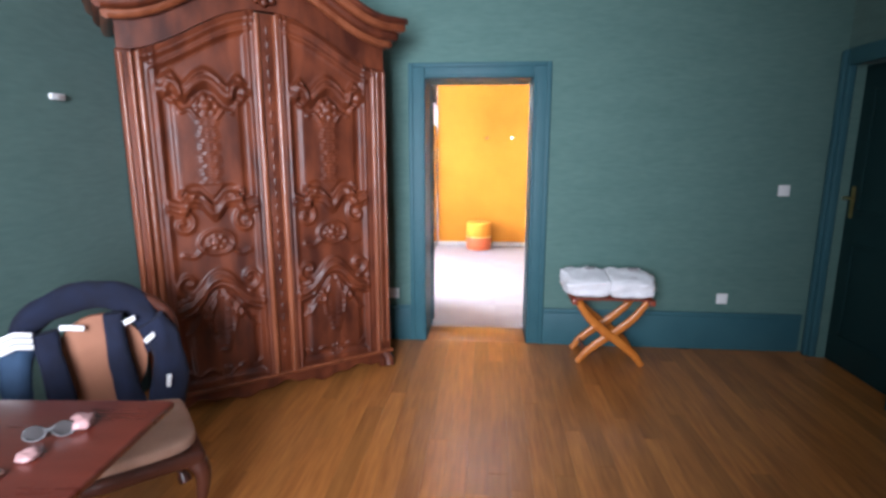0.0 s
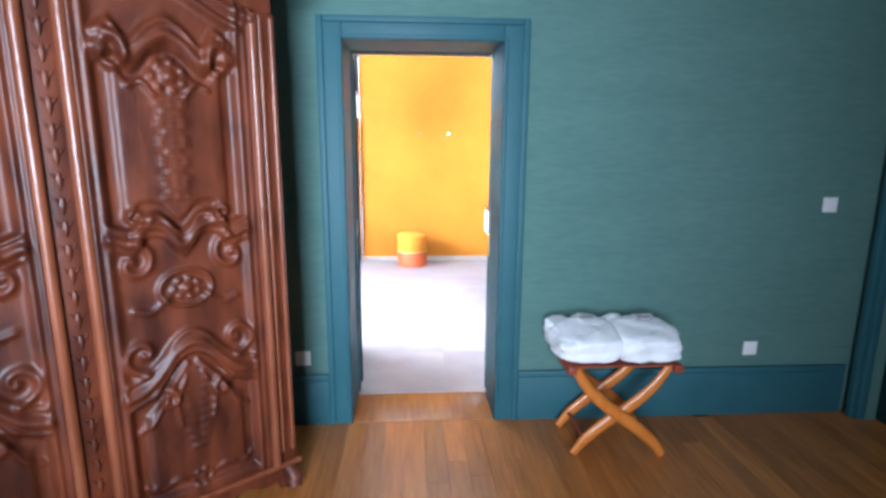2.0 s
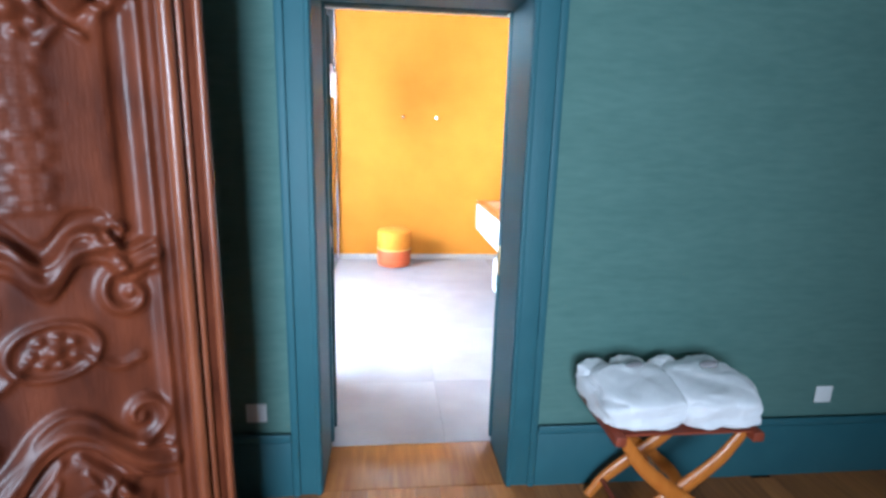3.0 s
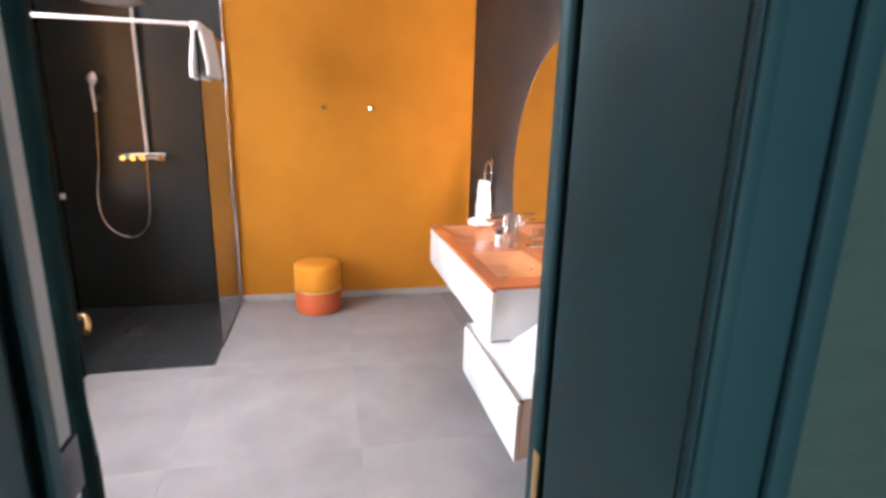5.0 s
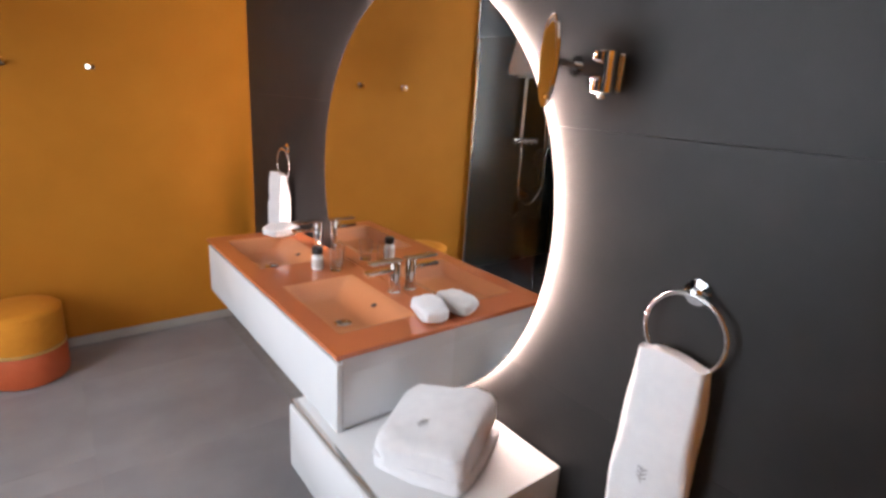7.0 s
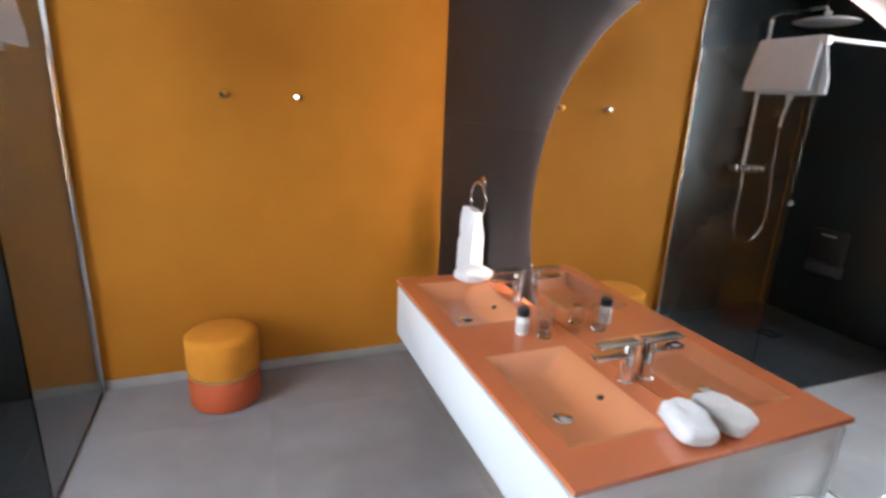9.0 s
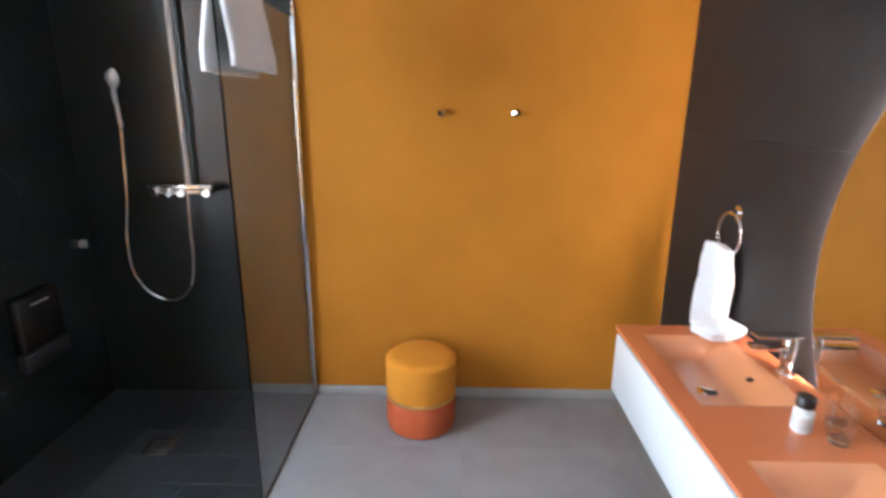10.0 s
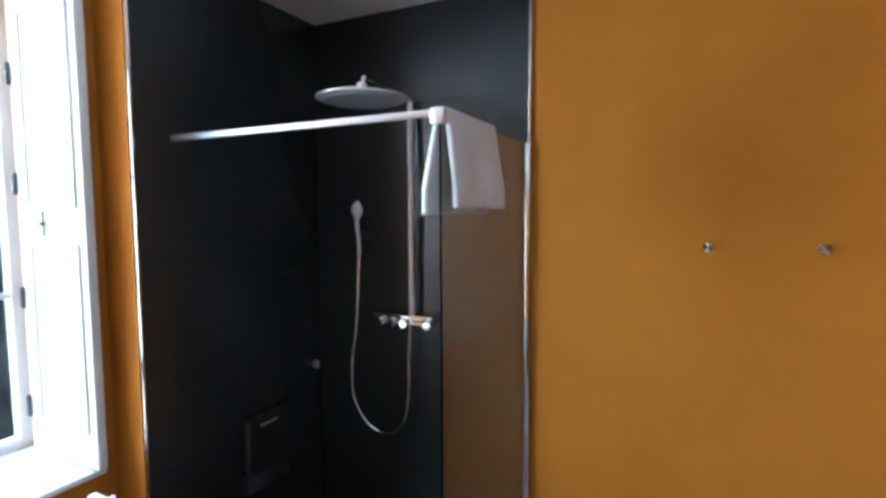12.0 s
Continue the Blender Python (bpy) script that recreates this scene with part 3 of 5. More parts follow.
for dx in (-0.155, -0.085, -0.015, 0.122):
    bm = B()
    lathe(bm, [(0.0, 0), (0.021, 0), (0.024, 0.004), (0.024, 0.024), (0.02, 0.028), (0.0, 0.028)], 24, Matrix.Translation((dx, -0.096, 1.258)) @ Matrix.Rotation(math.pi / 2, 4, "X"))
    part("control_knob", bm, M_CHROME, rs, "round chrome control")
bm = B()
tube(bm, [(-0.325, 0.005, 1.70), (-0.325, -0.05, 1.70)], 0.014, 14)
lathe(bm, [(0.0, 0), (0.028, 0), (0.028, 0.01), (0.0, 0.012)], 24, Matrix.Translation((-0.325, 0.008, 1.70)) @ Matrix.Rotation(math.pi / 2, 4, "X"))
part("hand_shower_bracket", bm, M_BLACK, rs, "dark wall bracket")
bm = B()
tube(bm, smooth_curve([(-0.325, -0.05, 1.60), (-0.325, -0.055, 1.68), (-0.320, -0.075, 1.76), (-0.312, -0.085, 1.80)]), [0.010] * 12 + [0.012] * 13, 12)
tube(bm, smooth_curve([(-0.314, -0.084, 1.79), (-0.306, -0.095, 1.825), (-0.296, -0.104, 1.86), (-0.288, -0.108, 1.885)]), [0.014 + 0.020 * math.sin(math.pi * min(1, i / 22)) for i in range(25)], 14, 0.5, (0, 1, 0.35))
part("hand_shower", bm, M_SATIN, rs, "chrome hand shower")
hose = smooth_curve([(-0.325, -0.052, 1.60), (-0.335, -0.05, 1.45), (-0.350, -0.05, 1.22), (-0.385, -0.05, 0.98), (-0.375, -0.05, 0.79), (-0.29, -0.05, 0.66),
                     (-0.165, -0.05, 0.622), (-0.06, -0.05, 0.70), (-0.025, -0.05, 0.86), (-0.015, -0.06, 1.05), (-0.005, -0.06, 1.246)], 10)
part("shower_hose", tube(B(), hose, 0.0075, 8), M_STEEL, rs, "ribbed steel hose")

# folded seat and small hook on the dark side wall of the shower
se = thing("folding_bench", pose(-1.965, 3.715, 0), "black folding bench, folded up against the dark shower wall", "bench")
part("seat_panel", box(B(), 0.002, -0.135, 0.545, 0.040, 0.135, 0.815, 0.012, 3), M_BLACK, se, "black folded seat")
part("hinge_bracket", box(B(), 0.002, -0.145, 0.445, 0.045, 0.145, 0.540, 0.006), M_IRON, se, "grey metal hinge bracket")
part("pull_bar", tube(B(), [(0.046, -0.055, 0.772), (0.046, 0.055, 0.772)], 0.005, 8), M_SATIN, se, "thin metal pull bar")
wh = thing("wall_hook", pose(-1.965, 4.11, 0.96, 0, 0, 90), "small chrome hook in the corner of the shower", "hook")
part("rose", lathe(B(), [(0.0, 0), (0.016, 0), (0.016, 0.006), (0.0, 0.008)], 20, Matrix.Rotation(math.pi / 2, 4, "X")), M_CHROME, wh)
part("peg", box(B(), -0.010, -0.040, -0.022, 0.010, -0.0085, 0.022, 0.004), M_SATIN, wh)

# floor drain
dr = thing("floor_drain", pose(-1.39, 3.65, 0.0), "square steel drain in the shower floor", "drain")
part("drain_frame", box(B(), -0.07, -0.07, 0.0045, 0.07, 0.07, 0.0075, 0.001), M_STEEL, dr)
for i in range(5):
    part("drain_slot", box(B(), -0.05, -0.05 + i * 0.022, 0.0078, 0.05, -0.04 + i * 0.022, 0.0088), M_IRON, dr)


def hook(m, label):
    root = thing("wall_hook", m, label, "hook", "hooks on the mustard wall")
    turn = Matrix.Rotation(math.pi / 2, 4, "X")
    part("rose", lathe(B(), [(0.0, 0), (0.021, 0), (0.021, 0.006), (0.012, 0.009), (0.0, 0.009)], 24, turn), M_CHROME, root)
    part("knob", lathe(B(), [(0.0, 0.0092), (0.010, 0.0092), (0.010, 0.026), (0.021, 0.030), (0.023, 0.036), (0.021, 0.043), (0.0, 0.045)], 24, turn), M_CHROME, root)
    return root


hk = hook(pose(0.047, 4.199, 1.684), "round chrome hook on the mustard wall")
copy_thing(hk, pose(0.436, 4.199, 1.684))

# pouf
pf = thing("pouf", pose(-0.05, 3.92, 0), "round two-tone velvet pouf, mustard above rust, with a gold band", "pouf")
part("lower_drum", lathe(B(), [(0.0, 0.002), (0.17, 0.002), (0.183, 0.010), (0.190, 0.03), (0.190, 0.182), (0.186, 0.19), (0.0, 0.19)], 64), M_RUST, pf, "rust coloured velvet drum")
part("gold_band", lathe(B(), [(0.0, 0.1905), (0.190, 0.1905), (0.192, 0.194), (0.192, 0.203), (0.190, 0.2065), (0.0, 0.2065)], 64), M_BRASS, pf, "thin gold band")
part("upper_drum", lathe(B(), [(0.0, 0.207), (0.187, 0.207), (0.191, 0.22), (0.192, 0.385), (0.188, 0.405), (0.175, 0.418), (0.14, 0.424), (0.0, 0.428)], 64), M_VELVET, pf,
     "mustard velvet seat")
part("seam", lathe(B(), [(0.1875, 0.398), (0.1925, 0.400), (0.1925, 0.404), (0.1875, 0.406)], 64), M_VELVET, pf)

# vanity: hanging washbasin cabinet and lower drawer box
vc = thing("vanity_cabinet", pose(1.30, 0, 0), "white lacquered hanging vanity cabinet with long drawers", "cabinet")
bm = B()
box(bm, -0.470, 1.862, 0.548, 0.024, 3.370, 0.750, 0.002)
box(bm, -0.470, 1.862, 0.7502, 0.024, 1.882, 0.8215)
box(bm, -0.470, 3.350, 0.7502, 0.024, 3.370, 0.8215)
box(bm, -0.470, 1.8822, 0.7502, -0.455, 3.3498, 0.8215)
part("carcass", bm, M_WHITE, vc)
for y0, y1 in ((1.856, 3.377),):
    f = part("drawer_front", box(B(), -0.494, y0, 0.545, -0.4735, y1, 0.800, 0.003), M_WHITE, vc)
    part("grip_rail", box(B(), -0.486, y0, 0.8005, -0.4715, y1, 0.817, 0.002), M_STEEL, f, "recessed grip rail")

# orange glass top with two basins
ct = thing("washbasin_top", pose(0, 0, 0.0), "glossy burnt orange glass worktop with two sunken basins", "washbasin")
X0, X1, Y0, Y1, ZT = 0.800, 1.300, 1.845, 3.385, 0.838
basins = ((0.880, 1.212, 1.985, 2.515), (0.880, 1.212, 2.770, 3.290))
bm = B()
xs = [X0, 0.880, 1.212, X1]
ys = [Y0, 1.985, 2.515, 2.770, 3.290, Y1]
for i in range(3):
    for j in range(5):
        if i == 1 and j in (1, 3):
            continue
        box(bm, xs[i], ys[j], ZT - 0.016, xs[i + 1], ys[j + 1], ZT)
bmesh.ops.remove_doubles(bm, verts=bm.verts, dist=1e-5)
inner = {}
for f in bm.faces:
    c = f.calc_center_median()
    inner.setdefault((round(c.x, 4), round(c.y, 4), round(c.z, 4)), []).append(f)
bmesh.ops.delete(bm, geom=[f for fs in inner.values() if len(fs) > 1 for f in fs], context="FACES_ONLY")
part("slab", bm, M_COPPER, ct, smooth=False)
for (bx0, bx1, by0, by1) in basins:
    bm = B()
    n, mrows = 26, 40
    vs = []
    for i in range(n + 1):
        row = []
        for j in range(mrows + 1):
            u, v = i / n, j / mrows
            du = min(u / 0.09, (1 - u) / 0.42)
            dv = min(v, 1 - v) / 0.16
            e = min(1.0, max(0, min(du, dv)))
            e = e * e * (3 - 2 * e)
            slope = 0.050 + 0.018 * math.sin(math.pi * v) + 0.008 * u
            row.append(bm.verts.new((bx0 + (bx1 - bx0) * u, by0 + (by1 - by0) * v, ZT - 0.001 - e * slope)))
        vs.append(row)
    for i in range(n):
        for j in range(mrows):
            bm.faces.new((vs[i][j], vs[i + 1][j], vs[i + 1][j + 1], vs[i][j + 1]))
    bs = part("basin", bm, M_BASIN, ct, "shallow rectangular basin")
    cy = (by0 + by1) / 2 - 0.05
    zb = ZT - 0.068
    part("drain", lathe(B(), [(0.0, 0.0), (0.034, 0.0), (0.034, 0.004), (0.028, 0.007), (0.0, 0.009)], 28, pose(1.005, cy, zb - 0.004)), M_CHROME, bs, "chrome drain plug")
    part("overflow", lathe(B(), [(0.0, 0.0), (0.012, 0.0), (0.012, 0.002), (0.0, 0.003)], 20, pose(1.150, cy + 0.01, ZT - 0.030, 0, -22, 0)), M_BLACK, bs, "overflow hole")

# lower drawer box
lb = thing("drawer_unit", pose(1.30, 0, 0), "low white lacquered hanging drawer box with stacked towel", "cabinet")
part("carcass", box(B(), -0.520, 1.325, 0.262, 0.024, 2.130, 0.541, 0.002), M_WHITE, lb)
f = part("drawer_front", box(B(), -0.548, 1.319, 0.258, -0.5225, 2.135, 0.522, 0.003), M_WHITE, lb)
part("grip_rail", box(B(), -0.540, 1.319, 0.5225, -0.521, 2.135, 0.540, 0.002), M_STEEL, f, "recessed grip rail")

# round backlit mirror
MY, MZ, RY, RZ = 2.224, 1.262, 0.764, 0.808
mi = thing("backlit_mirror", pose(1.33, MY, MZ), "large round mirror with a warm white light behind its rim", "mirror")


def oval_plate(bm, x0, x1, ry, rz, seg=120):
    a = [bm.verts.new((x0, ry * math.cos(k * math.tau / seg), rz * math.sin(k * math.tau / seg))) for k in range(seg)]
    b = [bm.verts.new((x1, ry * math.cos(k * math.tau / seg), rz * math.sin(k * math.tau / seg))) for k in range(seg)]
    bm.faces.new(a)
    bm.faces.new(b[::-1])
    for k in range(seg):
        bm.faces.new((a[k], b[k], b[(k + 1) % seg], a[(k + 1) % seg]))
    bmesh.ops.recalc_face_normals(bm, faces=bm.faces)
    return bm


part("mirror_glass", oval_plate(B(), -0.028, -0.022, RY, RZ), M_MIRROR, mi, smooth=False)
part("back_tray", oval_plate(B(), -0.0215, -0.004, RY - 0.042, RZ - 0.042), M_WHITEPAINT, mi, "white back tray")
part("led_strip", tube(B(), [(-0.0145, (RY - 0.016) * math.cos(k * math.tau / 120), (RZ - 0.016) * math.sin(k * math.tau / 120)) for k in range(121)], 0.006, 6), M_LED, mi,
     "warm white light strip")

# magnifying mirror on an arm
mg = thing("magnifying_mirror", pose(1.33, 1.335, 1.735), "round chrome magnifying mirror on a wall arm", "mirror")
bm = B()
box(bm, -0.022, -0.030, -0.048, -0.001, 0.030, 0.048, 0.006)
part("wall_plate", bm, M_CHROME, mg)
part("swivel_post", lathe(B(), [(0.0, -0.066), (0.010, -0.064), (0.013, -0.056), (0.026, -0.054), (0.032, -0.048), (0.032, 0.048), (0.026, 0.054), (0.013, 0.056), (0.0, 0.058)], 32,
                          pose(-0.052, 0, 0)), M_CHROME, mg, "stout chrome swivel post")
bm = B()
tube(bm, [(-0.080, 0.004, 0.004), (-0.145, 0.018, 0.008)], 0.025, 24)
tube(bm, [(-0.145, 0.018, 0.008), (-0.205, 0.034, 0.014)], 0.011, 14)
part("arm", bm, M_CHROME, mg)
turn = Matrix.Translation((-0.215, 0.042, 0.015)) @ Matrix.Scale(0.9, 4) @ Matrix.Rotation(radians(142), 4, "Z") @ Matrix.Rotation(math.pi / 2, 4, "Y")
part("rim", lathe(B(), [(0.0, -0.012), (0.06, -0.012), (0.112, -0.006), (0.118, 0.0), (0.118, 0.006), (0.110, 0.0085), (0.103, 0.0060), (0.0, 0.0055)], 48, turn), M_CHROME, mg)
part("lens", lathe(B(), [(0.0, 0.006), (0.102, 0.0062), (0.102, 0.0072), (0.0, 0.0074)], 48, turn), M_MIRROR, mg, "magnifying mirror face")


def towel_ring(y, z, r, label):
    root = thing("towel_ring", pose(1.33, y, z), label, "towel ring", "towel rings on the vanity wall")
    part("wall_rose", lathe(B(), [(0.0, 0), (0.032, 0), (0.032, 0.012), (0.014, 0.016), (0.012, 0.04), (0.0, 0.042)], 32, Matrix.Rotation(-math.pi / 2, 4, "Y")), M_CHROME, root)
    part("ring", tube(B(), [(-0.036, r * math.sin(k * math.tau / 64), -r + r * math.cos(k * math.tau / 64)) for k in range(65)], 0.0055, 10), M_CHROME, root)
    return root


towel_ring(1.018, 1.245, 0.100, "chrome towel ring on the dark tiles beside the doorway")
towel_ring(3.535, 1.290, 0.092, "chrome towel ring on the dark tiles beyond the basin")


def hung_towel(y0, y1, ztop, zbot, xm, seed, label):
    """A folded hand towel that hangs through a ring, thick, with rounded folds and an uneven hem."""
    bm = B()
    nu, nv = 40, 44
    rows = []
    for j in range(nv + 1):
        v = j / nv
        z = ztop + (zbot - ztop) * v
        pinch = 0.86 + 0.14 * min(1, v * 2.2)
        thick = 0.020 + 0.020 * min(1, v * 3)
        row = []
        for i in range(nu):
            a = math.tau * i / nu
            c, s = math.cos(a), math.sin(a)
            px = math.copysign(abs(c) ** 0.55, c)
            py = math.copysign(abs(s) ** 0.45, s)
            k = noise.noise(Vector((c * 1.3, s * 1.8, v * 4 + seed)))
            yy = (y0 + y1) / 2 + py * (y1 - y0) / 2 * pinch * (1 + 0.05 * k)
            row.append(bm.verts.new((xm + px * thick * (1 + 0.35 * k), yy, z + (0.02 * k + 0.012 * math.sin(s * 4) if v > 0.9 else 0) - (0.02 * abs(s) if j == 0 else 0))))
        rows.append(row)
    for j in range(nv):
        for i in range(nu):
            bm.faces.new((rows[j][i], rows[j][(i + 1) % nu], rows[j + 1][(i + 1) % nu], rows[j + 1][i]))
    bm.faces.new(rows[0][::-1])
    bm.faces.new(rows[-1])
    bmesh.ops.recalc_face_normals(bm, faces=bm.faces)
    root = thing("hand_towel", pose(0, 0, 0), label, "towel")
    part("cloth", bm, M_TOWEL, root)
    return root


def embroidery(parent, m):
    """A small stitched sprig."""
    bm = B()
    tube(bm, [m @ Vector(p) for p in ((0, -0.022, 0), (0.002, 0.0, 0), (0, 0.022, 0))], 0.0012, 5)
    for s in (-1, 1):
        for k in range(3):
            tube(bm, [m @ Vector(p) for p in ((0, -0.012 + k * 0.012, 0), (s * 0.012, -0.004 + k * 0.012, 0))], 0.0014, 5)
    return part("embroidery", bm, M_MARK, parent, "grey stitched sprig")


ht = hung_towel(0.920, 1.118, 1.100, 0.575, 1.270, 2, "white hand towel hanging through a chrome ring")
embroidery(ht, pose(1.2275, 1.02, 0.77, 90, 0, 90))
hung_towel(3.435, 3.66, 1.150, 0.74, 1.268, 5, "white hand towel hanging through the far chrome ring")
solid("face_cloth", soft_block(B(), 0.19, 0.17, 0.06, 3, 0.016, 14, 4), M_TOWEL, "small crumpled white cloth on the far end of the worktop", "cloth", m=pose(1.175, 3.29, 0.838, 0, 0, 15))

# folded towel on the lower drawer box
ft = thing("folded_towels", pose(1.035, 1.60, 0.541, 0, 0, 28), "stack of folded white towels with a grey stitched sprig", "towel")
part("lower_fold", soft_block(B(), 0.345, 0.325, 0.062, 8, 0.014, 11, 1, 84, 36), M_TOWEL, ft)
part("upper_fold", soft_block(B(), 0.335, 0.31, 0.095, 6.5, 0.020, 10, 2, 90, 40, m=pose(0.006, 0.0, 0.045, -7, -8, 3)), M_TOWEL, ft)
embroidery(ft, pose(-0.05, 0.03, 0.1335, -7, -8, 60))


def faucet(y):
    root = thing("basin_tap", pose(1.262, y, 0.838), "chrome single lever basin tap with a flat spout", "tap", "taps on the washbasin top")
    part("body", lathe(B(), [(0.0, 0), (0.029, 0), (0.029, 0.004), (0.024, 0.008), (0.023, 0.128), (0.020, 0.134), (0.0, 0.135)], 30), M_CHROME, root)
    part("spout", box(B(), -0.140, -0.021, 0.090, -0.014, 0.021, 0.110, 0.006), M_CHROME, root)
    part("lever", box(B(), -0.128, -0.025, 0.1365, 0.026, 0.025, 0.147, 0.004), M_STEEL, root, "flat chrome lever")
    return root


faucet(2.235)
faucet(2.985)


def bottle(m, label):
    root = thing("soap_bottle", m, label, "bottle")
    part("bottle_body", lathe(B(), [(0.0, 0), (0.023, 0), (0.026, 0.004), (0.026, 0.062), (0.020, 0.070), (0.013, 0.074), (0.0, 0.075)], 28), M_PLASTIC, root, "white bottle")
    part("label", lathe(B(), [(0.0255, 0.014), (0.0265, 0.015), (0.0265, 0.050), (0.0255, 0.051)], 28), M_LABEL, root, "pale paper label")
    part("cap", lathe(B(), [(0.0, 0.0755), (0.023, 0.0755), (0.025, 0.079), (0.025, 0.104), (0.022, 0.108), (0.0, 0.109)], 28), M_BLACK, root, "black screw cap")
    return root


bottle(pose(1.105, 2.655, 0.838), "small white soap bottle with a black cap")


def tumbler(m):
    root = thing("drinking_glass", m, "clear water tumbler on the orange worktop", "glass", "tumblers between the basins")
    part("glass_body", lathe(B(), [(0.0, 0.001), (0.027, 0.001), (0.035, 0.100), (0.0335, 0.100), (0.0262, 0.012), (0.0, 0.012)], 32), M_TUMBLER, root)
    return root


tb = tumbler(pose(1.175, 2.60, 0.838))
copy_thing(tb, pose(1.225, 2.685, 0.838))
solid("wrapped_soap", soft_block(B(), 0.105, 0.165, 0.075, 3.4, 0.012, 18, 7, 64, 36), M_TOWEL, "white cloth-wrapped soap beside the near basin", "soap", m=pose(1.234, 1.945, 0.838, 0, 0, -12))

# ---- bedroom things ----


def wall_plate(name, m, label, category):
    """x across, y out of the wall, z up."""
    root = thing(name, m, label, category)
    part("cover", box(B(), -0.041, -0.010, -0.041, 0.041, -0.001, 0.041, 0.004), M_PLASTIC, root)
    if name == "light_switch":
        part("rocker", box(B(), -0.029, -0.014, -0.029, 0.029, -0.0102, 0.029, 0.003), M_PLASTIC, root)
    else:
        part("socket_well", lathe(B(), [(0.0, 0.0), (0.0205, 0.0), (0.021, 0.002), (0.0, 0.001)], 24, Matrix.Translation((0, -0.0102, 0)) @ Matrix.Rotation(math.pi / 2, 4, "X")), M_PLASTIC, root)
    return root


wall_plate("light_switch", pose(2.238, 0, 1.235), "white light switch on the green wall", "switch")
wall_plate("power_socket", pose(1.884, 0, 0.405), "white power socket above the teal skirting", "socket")
wall_plate("power_socket", pose(-0.662, 0, 0.39), "white power socket beside the wardrobe", "socket")
ws = thing("wall_sensor", pose(-2.12, -1.46, 1.80, 0, 0, 90), "small white wall sensor above the chair", "sensor")
part("housing", box(B(), -0.045, -0.022, -0.016, 0.045, -0.001, 0.016, 0.006), M_PLASTIC, ws)
part("sensor_window", box(B(), -0.012, -0.025, -0.008, 0.012, -0.0222, 0.008, 0.002), M_LABEL, ws)

# folding stool with curved crossed legs
st = thing("folding_stool", pose(0.975, -0.24, 0), "orange beech folding stool with curved crossed legs", "stool")


def curved_leg(y, s):
    pts = smooth_curve([(s * 0.225, y, 0.006), (s * 0.165, y, 0.085), (s * 0.06, y, 0.175), (-s * 0.05, y, 0.255), (-s * 0.165, y, 0.36), (-s * 0.245, y, 0.475)], 8)
    rad_ = [0.022 + 0.010 * math.sin(math.pi * i / (len(pts) - 1)) for i in range(len(pts))]
    return tube(B(), pts, rad_, 12, 0.55, (0, 1, 0))


for y in (-0.165, 0.165):
    part("leg", curved_leg(y, 1), M_ORANGEWOOD, st)
    part("leg", curved_leg(y + (0.030 if y < 0 else -0.030), -1), M_ORANGEWOOD, st)
for s in (-1, 1):
    part("seat_rail", box(B(), s * 0.265 - 0.022, -0.19, 0.455, s * 0.265 + 0.022, 0.19, 0.495, 0.008), M_REDWOOD, st, "red-brown seat rail")
part("stretcher", tube(B(), [(-0.17, -0.135, 0.085), (-0.17, 0.135, 0.085)], 0.011), M_REDWOOD, st, "red-brown stretcher")
part("pivot_rod", tube(B(), [(0.004, -0.17, 0.216), (0.004, 0.17, 0.216)], 0.007), M_STEEL, st)
part("sling_seat", box(B(), -0.245, -0.17, 0.486, 0.245, 0.17, 0.4945), M_REDWOOD, st, "flat sling seat")

for dx, yaw, sd in ((-0.155, 4, 11), (0.145, -5, 23)):
    rb = thing("folded_bathrobe", pose(0.965 + dx, -0.25, 0.4955, 0, 0, yaw), "thick white folded bathrobe on the folding stool", "bathrobe", "bathrobes on the stool")
    part("folded_body", soft_block(B(), 0.34, 0.38, 0.145, 3.4, 0.034, 9, sd, 72, 40), M_TOWEL, rb)
    for cx, cy, cz, w, yw in ((-0.105, 0.115, 0.095, 0.13, 20), (0.055, 0.125, 0.098, 0.15, -15), (-0.02, 0.03, 0.108, 0.22, 8)):
        part("collar_fold", soft_block(B(), w, 0.105, 0.068, 2.6, 0.016, 16, sd + cx, 48, 24, m=pose(cx, cy, cz, 10, 0, yw)), M_TOWEL, rb)
    part("front_flap", soft_block(B(), 0.315, 0.30, 0.085, 3.2, 0.016, 12, sd + 5, 60, 28, m=pose(0.005, -0.035, 0.078, 9, 0, 0)), M_TOWEL, rb)
    part("belt_loop", soft_block(B(), 0.085, 0.034, 0.016, 2.5, 0.003, 30, sd + 2, 28, 14, m=pose(0.03, 0.035, 0.170, 12, 0, 14)), M_MARK, rb, "grey woven belt loop")

# writing table
tbl = thing("table", pose(-1.46, -3.10, 0, 0, 0, 4), "polished red mahogany table with small things on it", "table")
part("tabletop", box(B(), -0.60, -0.52, 0.725, 0.585, 0.50, 0.75, 0.008, 3), M_MAHOG, tbl)
part("apron", box(B(), -0.50, -0.46, 0.655, 0.44, 0.36, 0.7245, 0.004), M_MAHOG, tbl)
for sx in (-0.46, 0.36):
    for sy in (-0.42, 0.28):
        part("leg", tube(B(), smooth_curve([(sx, sy, 0.64), (sx * 1.02, sy * 1.02, 0.5), (sx, sy, 0.25), (sx, sy, 0.0)]), [0.032 - 0.0006 * i for i in range(25)], 10), M_MAHOG, tbl)

